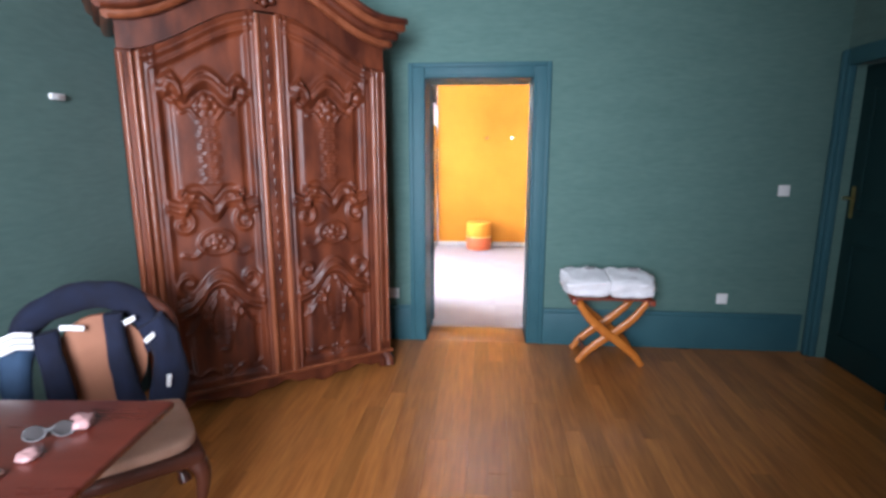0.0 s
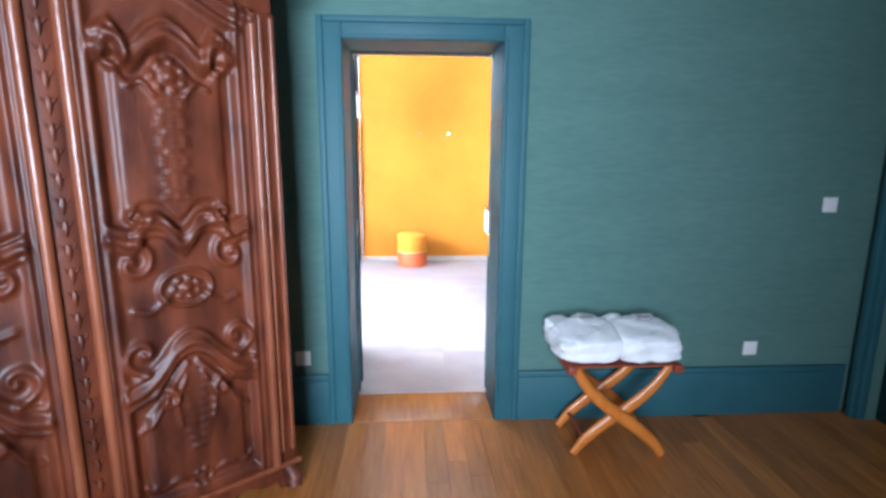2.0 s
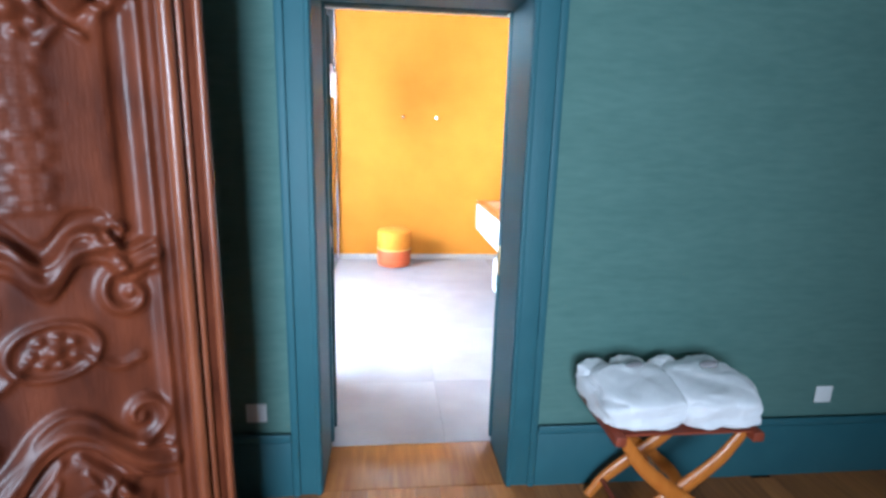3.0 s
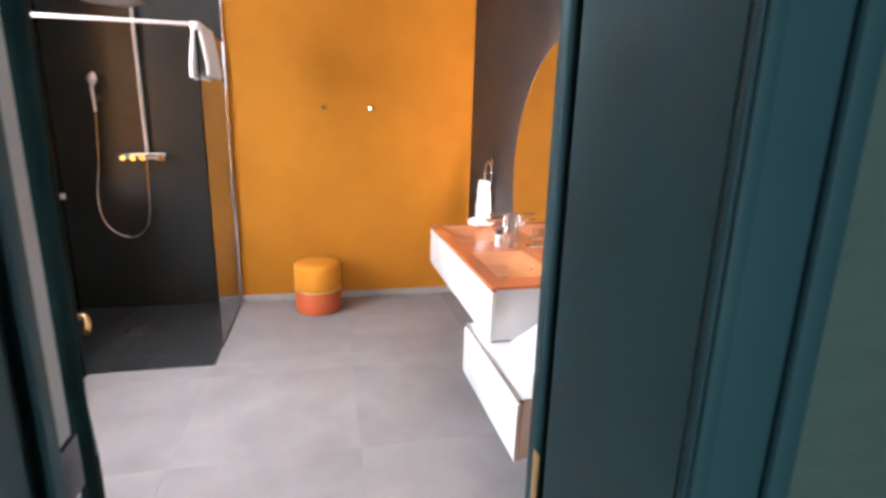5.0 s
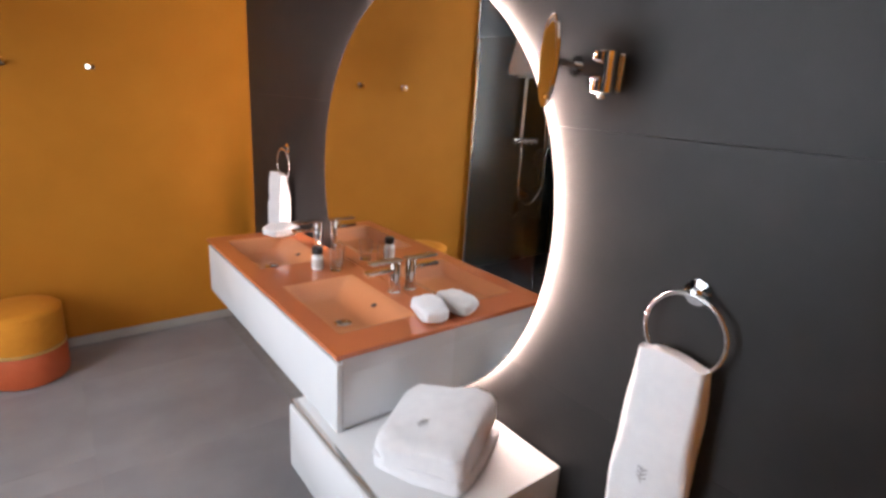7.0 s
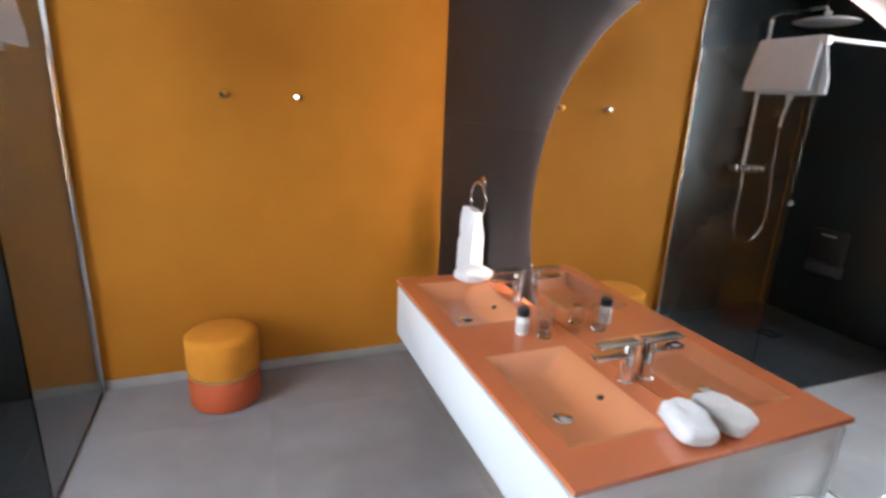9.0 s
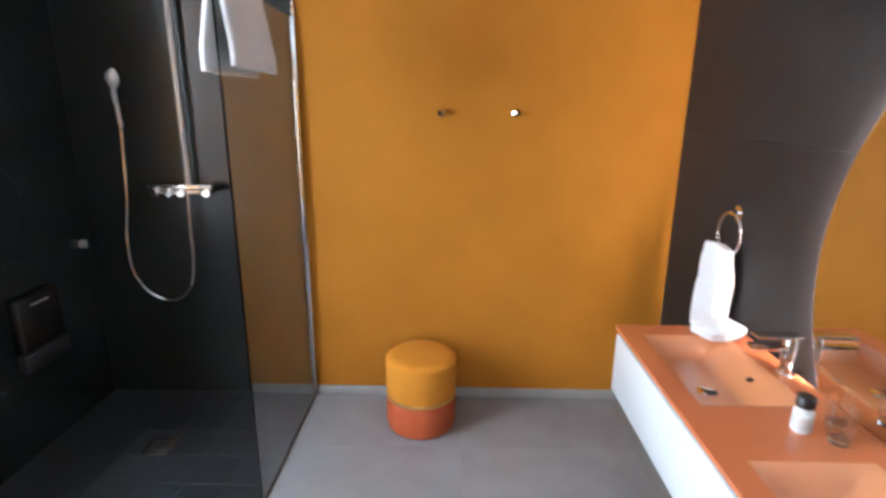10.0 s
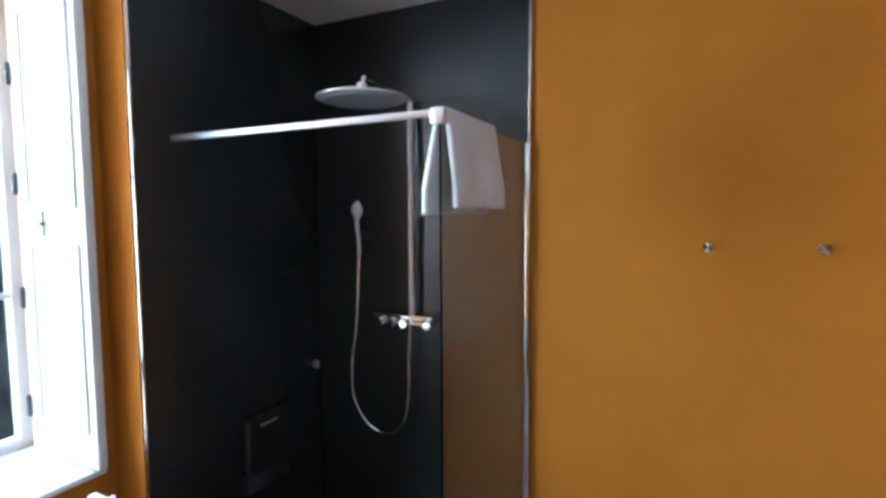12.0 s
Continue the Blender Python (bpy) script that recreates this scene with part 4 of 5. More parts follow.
# spectacles and small objects on the table
gl = thing("spectacles", pose(-1.13, -2.80, 0.7505, 0, 0, 30), "dark folded spectacles on the red table", "spectacles")
bm = B()
for s in (-1, 1):
    tube(bm, [(s * 0.034 + 0.027 * math.cos(k * math.tau / 24), 0.02 * math.sin(k * math.tau / 24) * 0.3, 0.020 + 0.019 * math.sin(k * math.tau / 24)) for k in range(25)], 0.0024, 6)
    tube(bm, [(s * 0.060, 0, 0.026), (s * 0.05, 0.03, 0.006), (-s * 0.05, 0.042, 0.004)], 0.0025, 6)
tube(bm, [(-0.008, 0, 0.026), (0.008, 0, 0.026)], 0.0024, 6)
part("spectacle_frame", bm, M_BLACK, gl)
for s in (-1, 1):
    part("lens", lathe(B(), [(0.0, -0.001), (0.024, -0.001), (0.024, 0.001), (0.0, 0.001)], 20, Matrix.Translation((s * 0.034, 0, 0.020)) @ Matrix.Rotation(math.pi / 2, 4, "X")), M_BLACK, gl, "dark lens")
solid("tissue", soft_block(B(), 0.07, 0.06, 0.035, 2.5, 0.010, 30, 3), M_ROSE, "small crumpled pink tissue on the table", "tissue", m=pose(-1.08, -2.74, 0.7505))
solid("tissue", soft_block(B(), 0.05, 0.05, 0.022, 2.5, 0.008, 30, 8), M_ROSE, "small crumpled pink tissue on the table", "tissue", m=pose(-1.10, -2.90, 0.7505))
solid("key_ring", soft_block(B(), 0.05, 0.07, 0.018, 2.5, 0.004, 30, 9), M_STEEL, "small grey metal object on the table", "keys", m=pose(-1.12, -3.0, 0.7505))

# chair with a jacket over its back
ch = thing("armchair", pose(-1.42, -2.27, 0, 0, 0, 40), "carved dark wood chair with a rose beige seat", "chair")
part("seat", soft_block(B(), 0.56, 0.50, 0.10, 5, 0.004, 6, 2, m=pose(0.03, -0.02, 0.385) @ Matrix.Diagonal((1, 1, 0.66, 1))), M_SEAT, ch, "rose beige upholstered seat")
part("seat_frame", box(B(), -0.26, -0.285, 0.335, 0.32, 0.235, 0.392, 0.02, 3), M_DARKWOOD, ch)
for sx, sy in ((-0.22, -0.24), (0.275, -0.24), (-0.22, 0.19), (0.275, 0.19)):
    ox = 0.03 if sx > 0 else -0.03
    pts = smooth_curve([(sx, sy, 0.36), (sx + ox, sy - 0.02, 0.30), (sx + ox * 0.8, sy - 0.01, 0.2), (sx, sy, 0.09), (sx + ox * 0.5, sy - 0.02, 0.012)], 6)
    part("leg", tube(B(), pts, [0.042 - 0.022 * min(1, i / 14) + (0.008 if i > 21 else 0) for i in range(len(pts))], 10), M_DARKWOOD, ch, "carved cabriole leg")
bm = B()
back = smooth_curve([(-0.20, 0.22, 0.37), (-0.25, 0.25, 0.60), (-0.24, 0.28, 0.80), (-0.13, 0.29, 0.90), (0.03, 0.29, 0.93), (0.19, 0.29, 0.90), (0.30, 0.28, 0.80), (0.31, 0.25, 0.60), (0.26, 0.22, 0.37)], 8)
tube(bm, back, 0.026, 10)
part("back_frame", bm, M_DARKWOOD, ch)
bm = B()
prism(bm, [(0.03 + x, z) for x, z in arc(0, 0.64, 0.17, 0.21, 0, 360, 30)[:-1]], 0.255, 0.285)
part("backrest", bm, M_CANE, ch, "brown padded oval back")

jk = thing("jacket", pose(-1.42, -2.27, 0.015, 0, 0, 40) @ Matrix.Diagonal((0.76, 1, 0.96, 1)), "navy blue fleece jacket with white stripes hung over the chair", "jacket")


def cloth_band(path, w0, w1, thick, seed):
    """A hanging strip of thick cloth along a path, with folds."""
    pts = smooth_curve(path, 8)
    n = len(pts)
    bm = B()
    rows = []
    for i, p in enumerate(pts):
        w = w0 + (w1 - w0) * i / (n - 1)
        d = (pts[min(i + 1, n - 1)] - pts[max(i - 1, 0)]).normalized()
        side = d.cross(Vector((0, 1, 0))).normalized()
        row = []
        for k in range(20):
            a = math.tau * k / 20
            q = noise.noise(p * 9 + Vector((math.cos(a), math.sin(a), seed)))
            row.append(bm.verts.new(p + side * math.cos(a) * w * (1 + 0.22 * q) + Vector((0, 1, 0)) * math.sin(a) * thick * (1 + 0.4 * q)))
        rows.append(row)
    for i in range(n - 1):
        for k in range(20):
            bm.faces.new((rows[i][k], rows[i][(k + 1) % 20], rows[i + 1][(k + 1) % 20], rows[i + 1][k]))
    bm.faces.new(rows[0][::-1])
    bm.faces.new(rows[-1])
    bmesh.ops.recalc_face_normals(bm, faces=bm.faces)
    return bm


part("yoke", cloth_band([(-0.33, 0.27, 0.74), (-0.27, 0.28, 0.86), (-0.14, 0.29, 0.935), (0.03, 0.29, 0.955), (0.18, 0.29, 0.92), (0.28, 0.28, 0.82), (0.33, 0.27, 0.68)], 0.055, 0.075, 0.05, 1), M_NAVY, jk)
part("sleeve", cloth_band([(-0.30, 0.25, 0.82), (-0.335, 0.235, 0.68), (-0.345, 0.23, 0.50), (-0.335, 0.23, 0.33)], 0.07, 0.06, 0.04, 2), M_DENIM, jk, "blue sleeve")
part("sleeve", cloth_band([(-0.19, 0.22, 0.84), (-0.175, 0.20, 0.68), (-0.15, 0.20, 0.50), (-0.13, 0.20, 0.42)], 0.055, 0.065, 0.03, 3), M_NAVY, jk)
part("front_panel", cloth_band([(0.12, 0.22, 0.88), (0.12, 0.20, 0.70), (0.145, 0.20, 0.52), (0.16, 0.20, 0.43)], 0.05, 0.07, 0.03, 4), M_NAVY, jk)
part("front_panel", cloth_band([(0.30, 0.23, 0.82), (0.36, 0.21, 0.68), (0.37, 0.20, 0.55), (0.33, 0.20, 0.42)], 0.075, 0.10, 0.05, 5), M_NAVY, jk)
for k in range(3):
    part("white_stripe", tube(B(), [(-0.395, 0.175, 0.79 + 0.026 * k), (-0.31, 0.165, 0.815 + 0.026 * k), (-0.245, 0.185, 0.795 + 0.026 * k)], 0.011, 8, 0.35, (0, 1, 0)), M_PLASTIC, jk, "white stripe")
for x, y, z, yaw in ((-0.10, 0.222, 0.845, 5), (-0.05, 0.222, 0.835, 12), (0.19, 0.20, 0.84, -20), (0.275, 0.165, 0.755, -30), (0.345, 0.135, 0.545, -80)):
    part("white_badge", box(B(), -0.03, -0.004, -0.012, 0.03, 0.004, 0.012, 0.003), M_PLASTIC, jk, "white woven badge").matrix_local = pose(x, y, z, 0, yaw, 0)

# ---- carved wardrobe standing across the corner ----
WA = math.degrees(math.atan2(0.603, 0.797))
wd = thing("wardrobe", pose(-0.595, -0.53, 0, 0, 0, WA), "tall carved cherry wood wardrobe with two doors and an arched cornice", "wardrobe")
# local frame: x runs from -1.5 (far end) to 0, y is depth behind the front, z up
WW = 1.50


def arch(x):
    """Height of the double-curved top above the doors at x in -1.5..0."""
    u = abs((x + WW / 2) / (WW / 2))
    k = 1 - u
    return 2.03 + 0.27 * (0.5 - 0.5 * math.cos(math.pi * min(1, k * 1.05)))


bm = B()
box(bm, -WW + 0.03, 0.06, 0.10, -WW + 0.055, 0.52, 2.06)
box(bm, -0.055, 0.06, 0.10, -0.03, 0.52, 2.06)
box(bm, -WW + 0.0555, 0.50, 0.10, -0.0555, 0.52, 2.06)
box(bm, -WW + 0.0555, 0.06, 0.10, -0.0555, 0.4995, 0.13)
box(bm, -WW + 0.0555, 0.06, 2.03, -0.0555, 0.4995, 2.06)
part("body", bm, M_WALNUT, wd)
for x0, x1 in ((-WW, -WW + 0.085), (-0.085, 0.0)):
    bm = B()
    box(bm, x0, 0.0, 0.0, x1, 0.06, 2.04, 0.012, 3)
    post = part("corner_post", bm, M_WALNUT, wd, "rounded corner post")
    for xr in (x0 + 0.020, x1 - 0.020):
        part("reed", tube(B(), [(xr, -0.003, 0.19), (xr, -0.003, 2.02)], 0.011, 10), M_WALNUT_LIGHT, post, "pale reed")
    bm = B()
    box(bm, x0 + 0.012, 0.47, 0.0, x1 - 0.012, 0.53, 2.04, 0.01)
    part("rear_post", bm, M_WALNUT, wd)
# frieze over the doors, double curved, and cornice with layered mouldings
nfr = 60
bm = B()
low = [(-WW + 0.01 + (WW - 0.02) * i / nfr, arch(-WW + 0.01 + (WW - 0.02) * i / nfr) + 0.005) for i in range(nfr + 1)]
top = [(x, z + 0.16 - 0.02 * math.sin(math.pi * (x + WW) / WW)) for x, z in low]
prism(bm, low + top[::-1], 0.012, 0.06)
part("frieze", bm, M_WALNUT, wd, "curved frieze")
for dz, dy, r, mt in ((0.17, -0.015, 0.030, M_WALNUT_LIGHT), (0.215, -0.045, 0.034, M_WALNUT), (0.26, -0.085, 0.030, M_WALNUT_LIGHT), (0.295, -0.105, 0.022, M_WALNUT)):
    bm = B()
    ext = -dy * 0.9
    pts = [(-WW - ext + (WW + 2 * ext) * i / nfr, dy, arch(max(-WW, min(0, -WW - ext + (WW + 2 * ext) * i / nfr))) + dz) for i in range(nfr + 1)]
    tube(bm, pts, r, 12)
    for sx in (-WW - ext, ext):
        tube(bm, [(sx, dy, 2.03 + dz), (sx, 0.52, 2.03 + dz)], r, 12)
    part("cornice_moulding", bm, mt, wd)
bm = B()
prism(bm, [(x, z + 0.16) for x, z in low] + [(x, z + 0.30) for x, z in low][::-1], 0.0, 0.10)
part("cornice_core", bm, M_WALNUT, wd)
bm = B()
lathe(bm, [(0.0, 0), (0.05, 0.002), (0.042, 0.03), (0.02, 0.045), (0.0, 0.05)], 18, Matrix.Translation((-WW / 2, 0.0, 2.40)) @ Matrix.Rotation(math.pi / 2, 4, "X"))
for k in range(8):
    a = k * math.tau / 8
    lathe(bm, [(0.0, 0), (0.026, 0.003), (0.018, 0.022), (0.0, 0.03)], 10, Matrix.Translation((-WW / 2 + 0.06 * math.cos(a), 0.0, 2.40 + 0.055 * math.sin(a))) @ Matrix.Rotation(math.pi / 2, 4, "X"))
part("crest_carving", bm, M_WALNUT, wd, "carved rosette on the cornice")
# scalloped base rail
bm = B()
pts_low = []
for i in range(81):
    x = -WW + 0.086 + (WW - 0.172) * i / 80
    u = (x + WW / 2) / (WW / 2)
    pts_low.append((x, 0.040 + 0.022 * math.cos(u * 9.4) * (1 - 0.4 * abs(u)) + 0.010 * math.cos(u * 28)))
prism(bm, pts_low + [(-0.086, 0.115), (-WW + 0.086, 0.115)], 0.006, 0.055)
part("base_rail", bm, M_WALNUT, wd, "scalloped base rail")
part("base_bead", tube(B(), [(-WW - 0.01, -0.004, 0.122), (0.01, -0.004, 0.122)], 0.014, 10), M_WALNUT_LIGHT, wd)
bm = B()
tube(bm, smooth_curve([(-0.04, 0.02, 0.10), (-0.03, -0.02, 0.06), (-0.035, -0.035, 0.02)]), 0.035, 12)
part("foot", bm, M_WALNUT, wd, "scrolled foot")
bm = B()
tube(bm, smooth_curve([(-WW + 0.04, 0.02, 0.10), (-WW + 0.03, -0.02, 0.06), (-WW + 0.035, -0.035, 0.02)]), 0.035, 12)
part("foot", bm, M_WALNUT, wd, "scrolled foot")
# centre post with a carved chain of husks
bm = B()
box(bm, -WW / 2 - 0.055, -0.004, 0.135, -WW / 2 + 0.055, 0.05, 2.29, 0.006)
cp = part("centre_post", bm, M_WALNUT, wd, "dark centre post")
for s in (-1, 1):
    part("bead", tube(B(), [(-WW / 2 + s * 0.056, -0.008, 0.138), (-WW / 2 + s * 0.056, -0.008, 2.28)], 0.021, 12), M_WALNUT_LIGHT, cp, "pale bead")
bm = B()
for k in range(26):
    z = 0.25 + k * 0.078
    lathe(bm, [(0.0, -0.032), (0.007, -0.012), (0.011, 0.008), (0.006, 0.028), (0.0, 0.032)], 8, pose(-WW / 2, -0.006, z))
    for s in (-1, 1):
        lathe(bm, [(0.0, -0.018), (0.006, 0.0), (0.0, 0.018)], 6, pose(-WW / 2 + s * 0.016, -0.006, z + 0.02, 0, s * 35, 0))
part("husk_chain", bm, M_WALNUT, cp, "carved chain of husks")


def polyline_far(PX, PZ, pts):
    """Distance of grid points from a line of points."""
    best = np.full(PX.shape, 9.0)
    p = np.array(pts)
    for a, b in zip(p, p[1:]):
        d = b - a
        L = float(d @ d) or 1e-9
        t = np.clip(((PX - a[0]) * d[0] + (PZ - a[1]) * d[1]) / L, 0, 1)
        best = np.minimum(best, np.hypot(PX - a[0] - t * d[0], PZ - a[1] - t * d[1]))
    return best


def flat_curve(pts, n=8):
    return [(v.x, v.z) for v in smooth_curve([(x, 0, z) for x, z in pts], n)]


def scroll(cx, cz, r, turns, start, hand):
    return [(cx + hand * r * (1 - k / 40) * math.cos(radians(start) + k / 40 * turns * math.tau), cz + r * (1 - k / 40) * math.sin(radians(start) + k / 40 * turns * math.tau)) for k in range(39)]


def carved_door():
    """One door as a carved relief; v runs 0 (hinge side) to 0.60 (centre side)."""
    DW, Z0 = 0.604, 0.138
    NX, NZ = 110, 330
    V = np.linspace(0, DW, NX + 1)
    top = np.array([arch(-(0.088 + v)) - 0.004 for v in V])
    T = np.linspace(0, 1, NZ + 1)
    PV = np.repeat(V[None, :], NZ + 1, 0)
    PZ = Z0 + T[:, None] * (top - Z0)[None, :]
    door_z = PZ
    # the carving is drawn on an even height scale and eased onto the door's own
    on_door, on_plan = (0.13, 0.21, 0.71, 1.01, 1.22, 1.77, 1.86, 2.40), (0.20, 0.30, 0.73, 1.02, 1.22, 1.83, 1.91, 2.40)
    PZ, rim_top = np.interp(door_z, on_door, on_plan), np.interp(top, on_door, on_plan)
    h = np.zeros(PV.shape)

    def ridge(pts, amp, w):
        return amp * np.exp(-(polyline_far(PV, PZ, pts) / w) ** 2)

    def edge(dist, depth, w):
        return depth / (1 + np.exp(-np.clip(dist / w, -30, 30)))
    mid = 0.315
    upper = flat_curve([(0.10, 1.90), (0.15, 1.93), (0.20, 1.88), (0.26, 1.93), (mid, 1.955), (0.37, 1.93), (0.43, 1.88), (0.48, 1.93), (0.53, 1.90)])
    midtop = flat_curve([(0.09, 1.22), (0.15, 1.20), (0.19, 1.25), (0.25, 1.25), (mid, 1.18), (0.38, 1.25), (0.44, 1.25), (0.48, 1.20), (0.54, 1.22)])
    midbot = flat_curve([(0.09, 0.66), (0.15, 0.68), (0.21, 0.73), (0.26, 0.79), (mid, 0.815), (0.37, 0.79), (0.42, 0.73), (0.48, 0.68), (0.54, 0.66)])

    def line_z(pts):
        p = np.array(pts)
        return np.interp(PV, p[:, 0], p[:, 1])
    sides = np.minimum(PV - 0.095, 0.535 - PV)
    up_in = np.minimum(np.minimum(sides, line_z(upper) - 0.03 - PZ), PZ - line_z(midtop) - 0.05)
    lo_in = np.minimum(np.minimum(sides, line_z(midbot) - 0.05 - PZ), PZ - 0.27)
    mid_in = np.minimum(np.minimum(sides, line_z(midtop) - 0.03 - PZ), PZ - line_z(midbot) - 0.03)
    h -= edge(np.maximum(up_in, lo_in), 0.022, 0.004)
    h += edge(np.maximum(up_in, lo_in) - 0.045, 0.014, 0.004)
    h -= edge(mid_in, 0.010, 0.004)
    for x, a in ((0.018, 0.012), (0.045, 0.006), (0.075, 0.010), (0.555, 0.010), (0.585, 0.012)):
        h += a * np.exp(-((PV - x) / 0.011) ** 2)
    for line, a in ((upper, 0.020), (midtop, 0.023), (midbot, 0.023)):
        h += ridge(line, a, 0.020)
        h += ridge([(x, z + 0.042) for x, z in line], a * 0.7, 0.010)
        h += ridge([(x, z - 0.036) for x, z in line], a * 0.5, 0.008)
    # scrolls at the ends of the shaped rails
    for hand in (1, -1):
        def at(v):
            return mid + hand * v
        for cv, cz, r, stt in ((0.175, 1.885, 0.060, 80), (0.170, 1.13, 0.072, 100), (0.165, 0.80, 0.070, -90), (0.14, 1.30, 0.04, 200), (0.10, 0.62, 0.045, 30)):
            h += ridge(scroll(at(cv), cz, r, 1.05, stt, hand), 0.019, 0.014)
        h += ridge(flat_curve([(at(0.02), 0.73), (at(0.09), 0.66), (at(0.15), 0.56), (at(0.20), 0.53)]), 0.012, 0.010)
        h += ridge(flat_curve([(at(0.03), 0.69), (at(0.07), 0.60), (at(0.06), 0.52)]), 0.010, 0.008)
        h += ridge(flat_curve([(at(0.05), 1.76), (at(0.09), 1.81), (at(0.13), 1.79)]), 0.013, 0.010)
        h += ridge(flat_curve([(at(0.03), 0.29), (at(0.09), 0.325), (at(0.15), 0.30), (at(0.20), 0.33)]), 0.011, 0.010)
        h += ridge(flat_curve([(at(0.06), 1.00), (at(0.12), 0.95), (at(0.18), 0.96)]), 0.010, 0.012)
    under_arch = [(float(v), float(z)) for v, z in zip(V, rim_top)]
    h += ridge([(v, z - 0.035) for v, z in under_arch], 0.020, 0.018)
    h += ridge([(v, z - 0.085) for v, z in under_arch if 0.06 < v < 0.57], 0.012, 0.011)
    h -= edge(np.minimum(sides, np.minimum(rim_top[None, :] - 0.105 - PZ, PZ - line_z(upper) - 0.06)), 0.014, 0.005)
    # rosettes, oval boss, hanging trophy
    for cz, rx, rz, a in ((1.83, 0.050, 0.048, 0.026), (1.02, 0.042, 0.034, 0.022), (0.30, 0.035, 0.03, 0.018)):
        q = np.hypot((PV - mid) / rx, (PZ - cz) / rz)
        ang = np.arctan2((PZ - cz) / rz, (PV - mid) / rx)
        h += a * np.exp(-(q / 0.55) ** 2) + a * 0.5 * np.exp(-((q - 1.05) / 0.25) ** 2) * (0.7 + 0.5 * np.cos(7 * ang))
    q = np.hypot((PV - mid) / 0.092, (PZ - 1.02) / 0.066)
    h += 0.014 * np.exp(-((q - 1) / 0.12) ** 2)
    for k in range(16):
        cz = 1.755 - 0.026 * k
        wv = 0.055 * (0.45 + 0.55 * abs(math.sin(k * 1.1 + 0.6)))
        for s in (-1, 0, 1):
            h += 0.006 * np.exp(-(((PV - mid - s * wv * 0.7) / (0.010 + wv * 0.16)) ** 2 + ((PZ - cz) / 0.011) ** 2))
    for k in range(9):
        cz = 0.66 - 0.030 * k
        wv = 0.085 * (1 - k / 10)
        for s in (-1, -0.45, 0.45, 1):
            h += 0.005 * np.exp(-(((PV - mid - s * wv) / 0.016) ** 2 + ((PZ - cz - 0.01 * abs(s)) / 0.011) ** 2))
    rim = np.minimum(np.minimum(PV, DW - PV) / 0.008, 1)
    h = h * rim
    return V, door_z, h


def door_mesh(V, PZ, h):
    nz, nx = h.shape
    verts = [(-float(V[i]), -0.010 - float(h[j, i]), float(PZ[j, i])) for j in range(nz) for i in range(nx)]
    faces = [(j * nx + i, (j + 1) * nx + i, (j + 1) * nx + i + 1, j * nx + i + 1) for j in range(nz - 1) for i in range(nx - 1)]
    n0 = len(verts)
    ring = [i for i in range(nx)] + [j * nx + nx - 1 for j in range(1, nz)] + [(nz - 1) * nx + i for i in range(nx - 2, -1, -1)] + [j * nx for j in range(nz - 2, 0, -1)]
    verts += [(verts[k][0], 0.03, verts[k][2]) for k in ring]
    m_ = len(ring)
    faces += [(ring[k], ring[(k + 1) % m_], n0 + (k + 1) % m_, n0 + k) for k in range(m_)]
    faces.append(tuple(n0 + k for k in range(m_))[::-1])
    me = bpy.data.meshes.new("wardrobe_door")
    me.from_pydata(verts, [], faces)
    me.materials.append(M_WALNUT)
    me.polygons.foreach_set("use_smooth", [True] * len(me.polygons))
    me.update()
    return me


dm = door_mesh(*carved_door())
dr1 = new("door", dm)
dr1.parent, dr1.location = wd, (-0.088, 0.0, 0.0)
dr2 = new("door", dm)
dr2.parent, dr2.location, dr2.scale = wd, (-WW + 0.088, 0.0, 0.0), (-1, 1, 1)
for dd, s in ((dr1, 1), (dr2, -1)):
    dd["label"] = "carved door with shaped panels, scrolls and rosettes"
for x in (-0.088 - 0.012, -WW + 0.088 + 0.012):
    zt = arch(x) - 0.02
    part("door_bead", tube(B(), [(x, -0.016, 0.14), (x, -0.016, zt)], 0.018, 12), M_WALNUT_LIGHT, wd, "pale bead")
# ---- pieces of floors and tiled walls ----


def piece(name, me, parent, loc, rz=0.0):
    ob = new(name, me)
    ob.parent, ob.location = parent, loc
    ob.rotation_euler = (0, 0, rz)
    return ob


def slab_mesh(name, sx, sy, sz, material, chamfer):
    """A slab with a chamfered top, its top at z = 0."""
    a, b, c = sx / 2, sy / 2, chamfer
    vs = [(-a, -b, -sz), (a, -b, -sz), (a, b, -sz), (-a, b, -sz), (-a, -b, -c), (a, -b, -c), (a, b, -c), (-a, b, -c),
          (-a + c, -b + c, 0), (a - c, -b + c, 0), (a - c, b - c, 0), (-a + c, b - c, 0)]
    fs = [(3, 2, 1, 0), (8, 9, 10, 11)]
    for k in range(4):
        n = (k + 1) % 4
        fs += [(k, n, 4 + n, 4 + k), (4 + k, 4 + n, 8 + n, 8 + k)]
    me = bpy.data.meshes.new(name)
    me.from_pydata(vs, [], fs)
    me.materials.append(material)
    me.update()
    return me


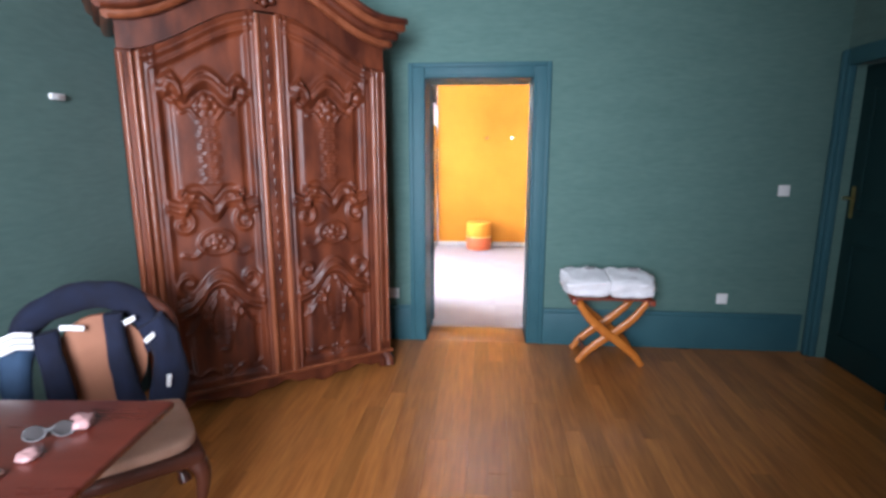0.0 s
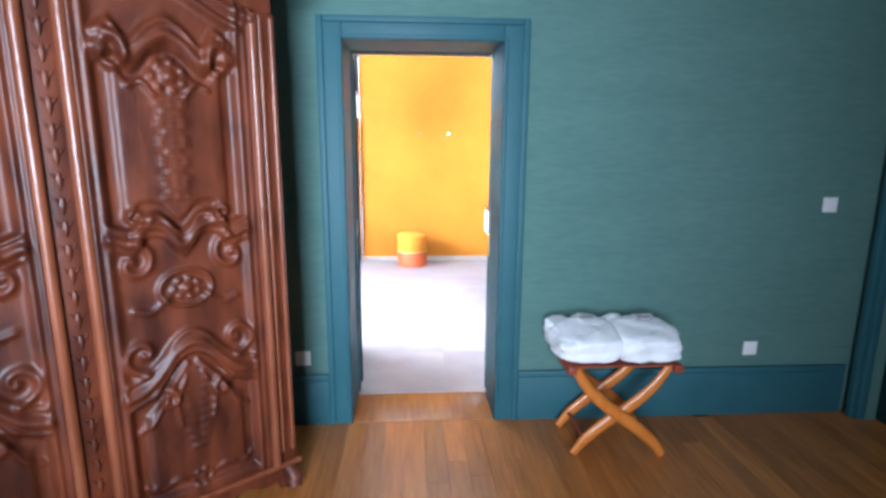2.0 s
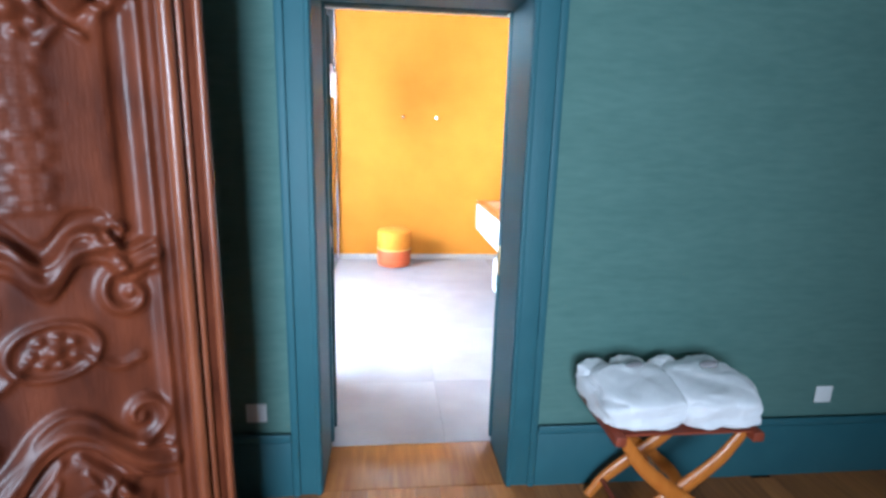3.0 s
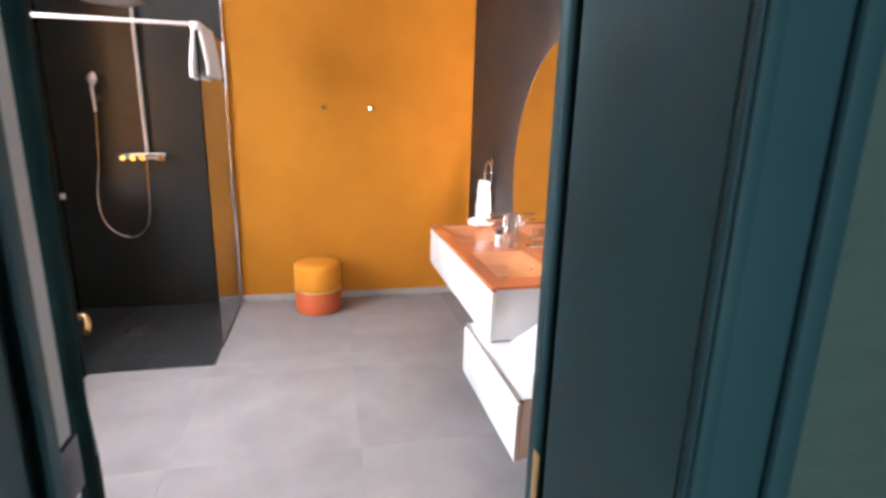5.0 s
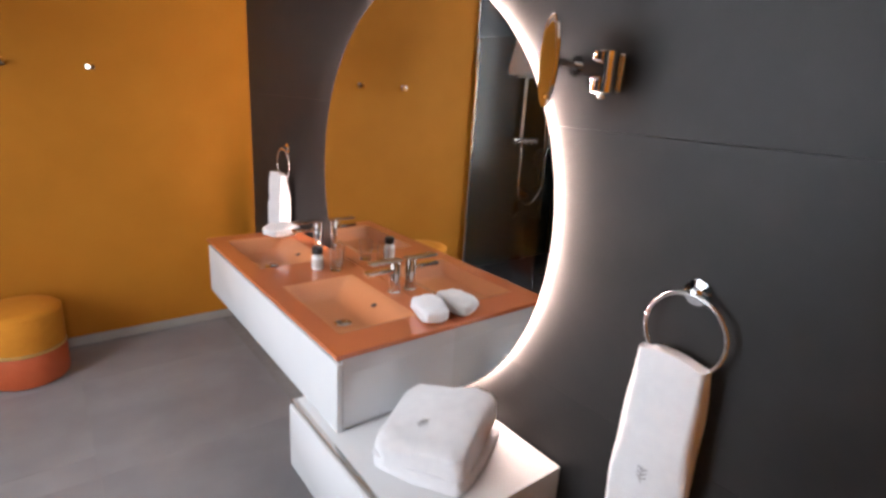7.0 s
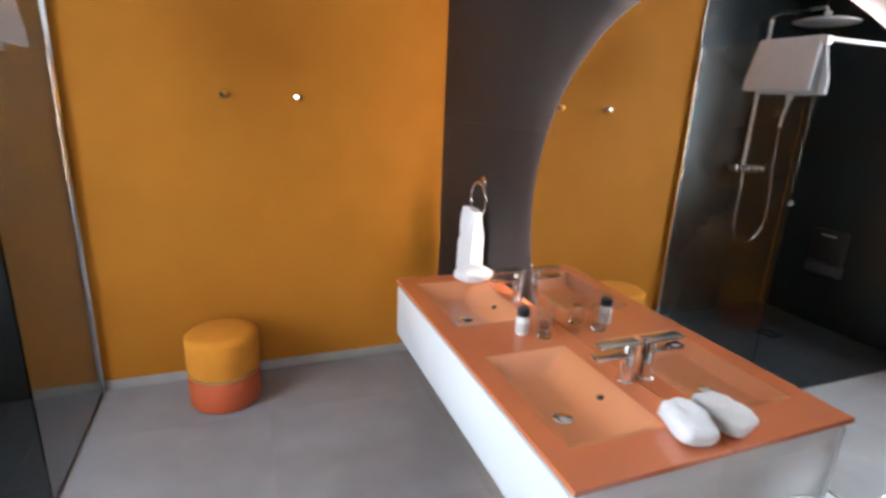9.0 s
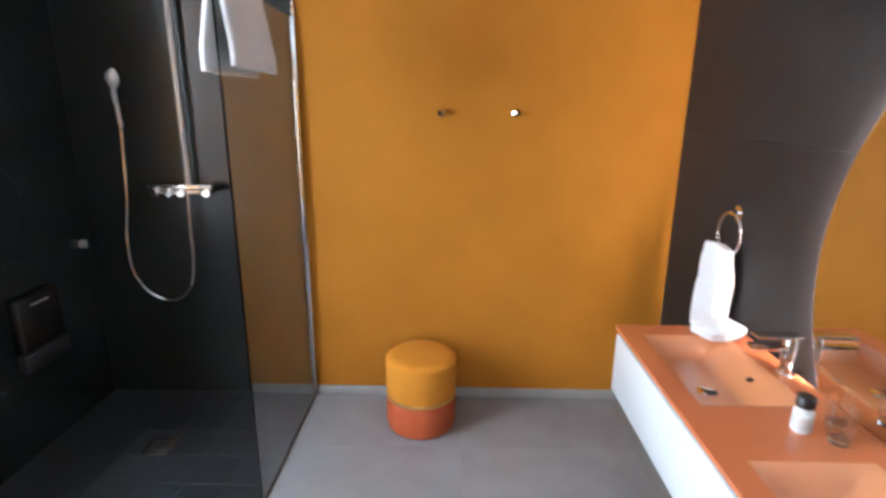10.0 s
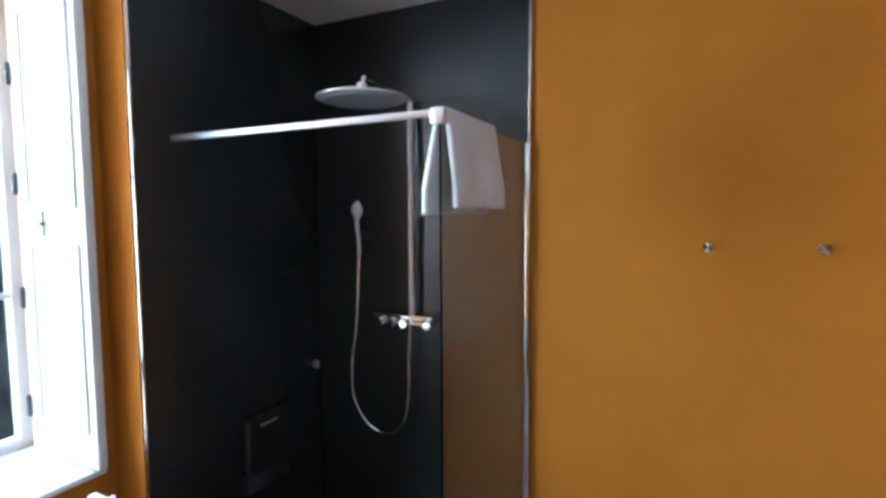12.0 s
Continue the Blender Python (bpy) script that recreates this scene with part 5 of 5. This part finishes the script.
# oak planks, laid towards the doorway
PW, PL = 0.105, 1.35
plank_me = slab_mesh("plank", PW - 0.0007, PL - 0.0007, 0.012, M_OAK, 0.0005)
rng = random.Random(4)
for i in range(45):
    x = -2.10 + PW * (i + 0.5)
    off = rng.random() * PL
    y = -5.25 - off
    while y < -0.01:
        y0, y1 = max(y, -5.19), min(y + PL, -0.001)
        if y1 - y0 > 0.06:
            if y1 - y0 > PL - 0.002:
                me = plank_me
            else:
                me = slab_mesh("plank", PW - 0.0007, y1 - y0 - 0.0007, 0.012, M_OAK, 0.0005)
            piece("plank", me, FLOOR_BED, (x, (y0 + y1) / 2, rng.uniform(-0.0004, 0.0004)))
        y += PL

# bathroom floor tiles
TS = 0.90
for i in range(4):
    for j in range(5):
        x0, x1 = max(-2.155, -2.53 + TS * i), min(1.31, -2.53 + TS * (i + 1))
        y0, y1 = max(0.336, 0.10 + TS * j), min(4.188, 0.10 + TS * (j + 1))
        if x1 - x0 < 0.05 or y1 - y0 < 0.05:
            continue
        cut = y1 > 2.97 and x0 < -0.715
        spans = [(x0, x1, y0, y1)] if not cut else [(x0, x1, y0, min(y1, 2.968)), (max(x0, -0.713), x1, max(y0, 2.97), y1)]
        for a, b, c, d in spans:
            if b - a > 0.03 and d - c > 0.03:
                piece("tile", slab_mesh("tile", b - a - 0.0008, d - c - 0.0008, 0.006, M_CONC, 0.0003), FLOOR_BATH, ((a + b) / 2, (c + d) / 2, 0.0))

# shower floor tiles
shm = slab_mesh("tile", 0.2084, 0.2047, 0.004, M_SHFLOOR, 0.001)
for i in range(6):
    for j in range(6):
        piece("tile", shm, SHOWER_FLOOR, (-1.970 + 0.2092 * (i + 0.5), 2.97 + 0.2055 * (j + 0.5), 0.0045))


def wall_tiles(parent_name, material, origin, along, normal_rot, us, zs, t=0.012):
    """Large stone tiles on a wall; each one its own piece standing upright."""
    parent = bpy.data.objects[parent_name]
    for u0, u1 in zip(us, us[1:]):
        for z0, z1 in zip(zs, zs[1:]):
            me = slab_mesh("tile", u1 - u0 - 0.0008, z1 - z0 - 0.0008, t, material, 0.0004)
            ob = new("tile", me)
            ob.parent = parent
            c = Vector(origin) + Vector(along) * ((u0 + u1) / 2) + Vector((0, 0, (z0 + z1) / 2))
            ob.matrix_local = Matrix.Translation(c) @ Euler([radians(a) for a in normal_rot]).to_matrix().to_4x4()


ZS = [0.002, 0.79, 1.59, 2.39, 2.878]
wall_tiles("wall_bathroom_east", M_TILE, (1.33, 0, 0), (0, 1, 0), (90, 0, -90), [0.462, 2.30, 4.198], ZS)
wall_tiles("wall_shower_north", M_SHOWER, (0, 4.195, 0), (1, 0, 0), (90, 0, 0), [-1.962, -0.717], ZS)
wall_tiles("wall_shower_west", M_SHOWER, (-1.965, 0, 0), (0, 1, 0), (90, 0, 90), [3.10, 4.194], [0.002, 2.878])
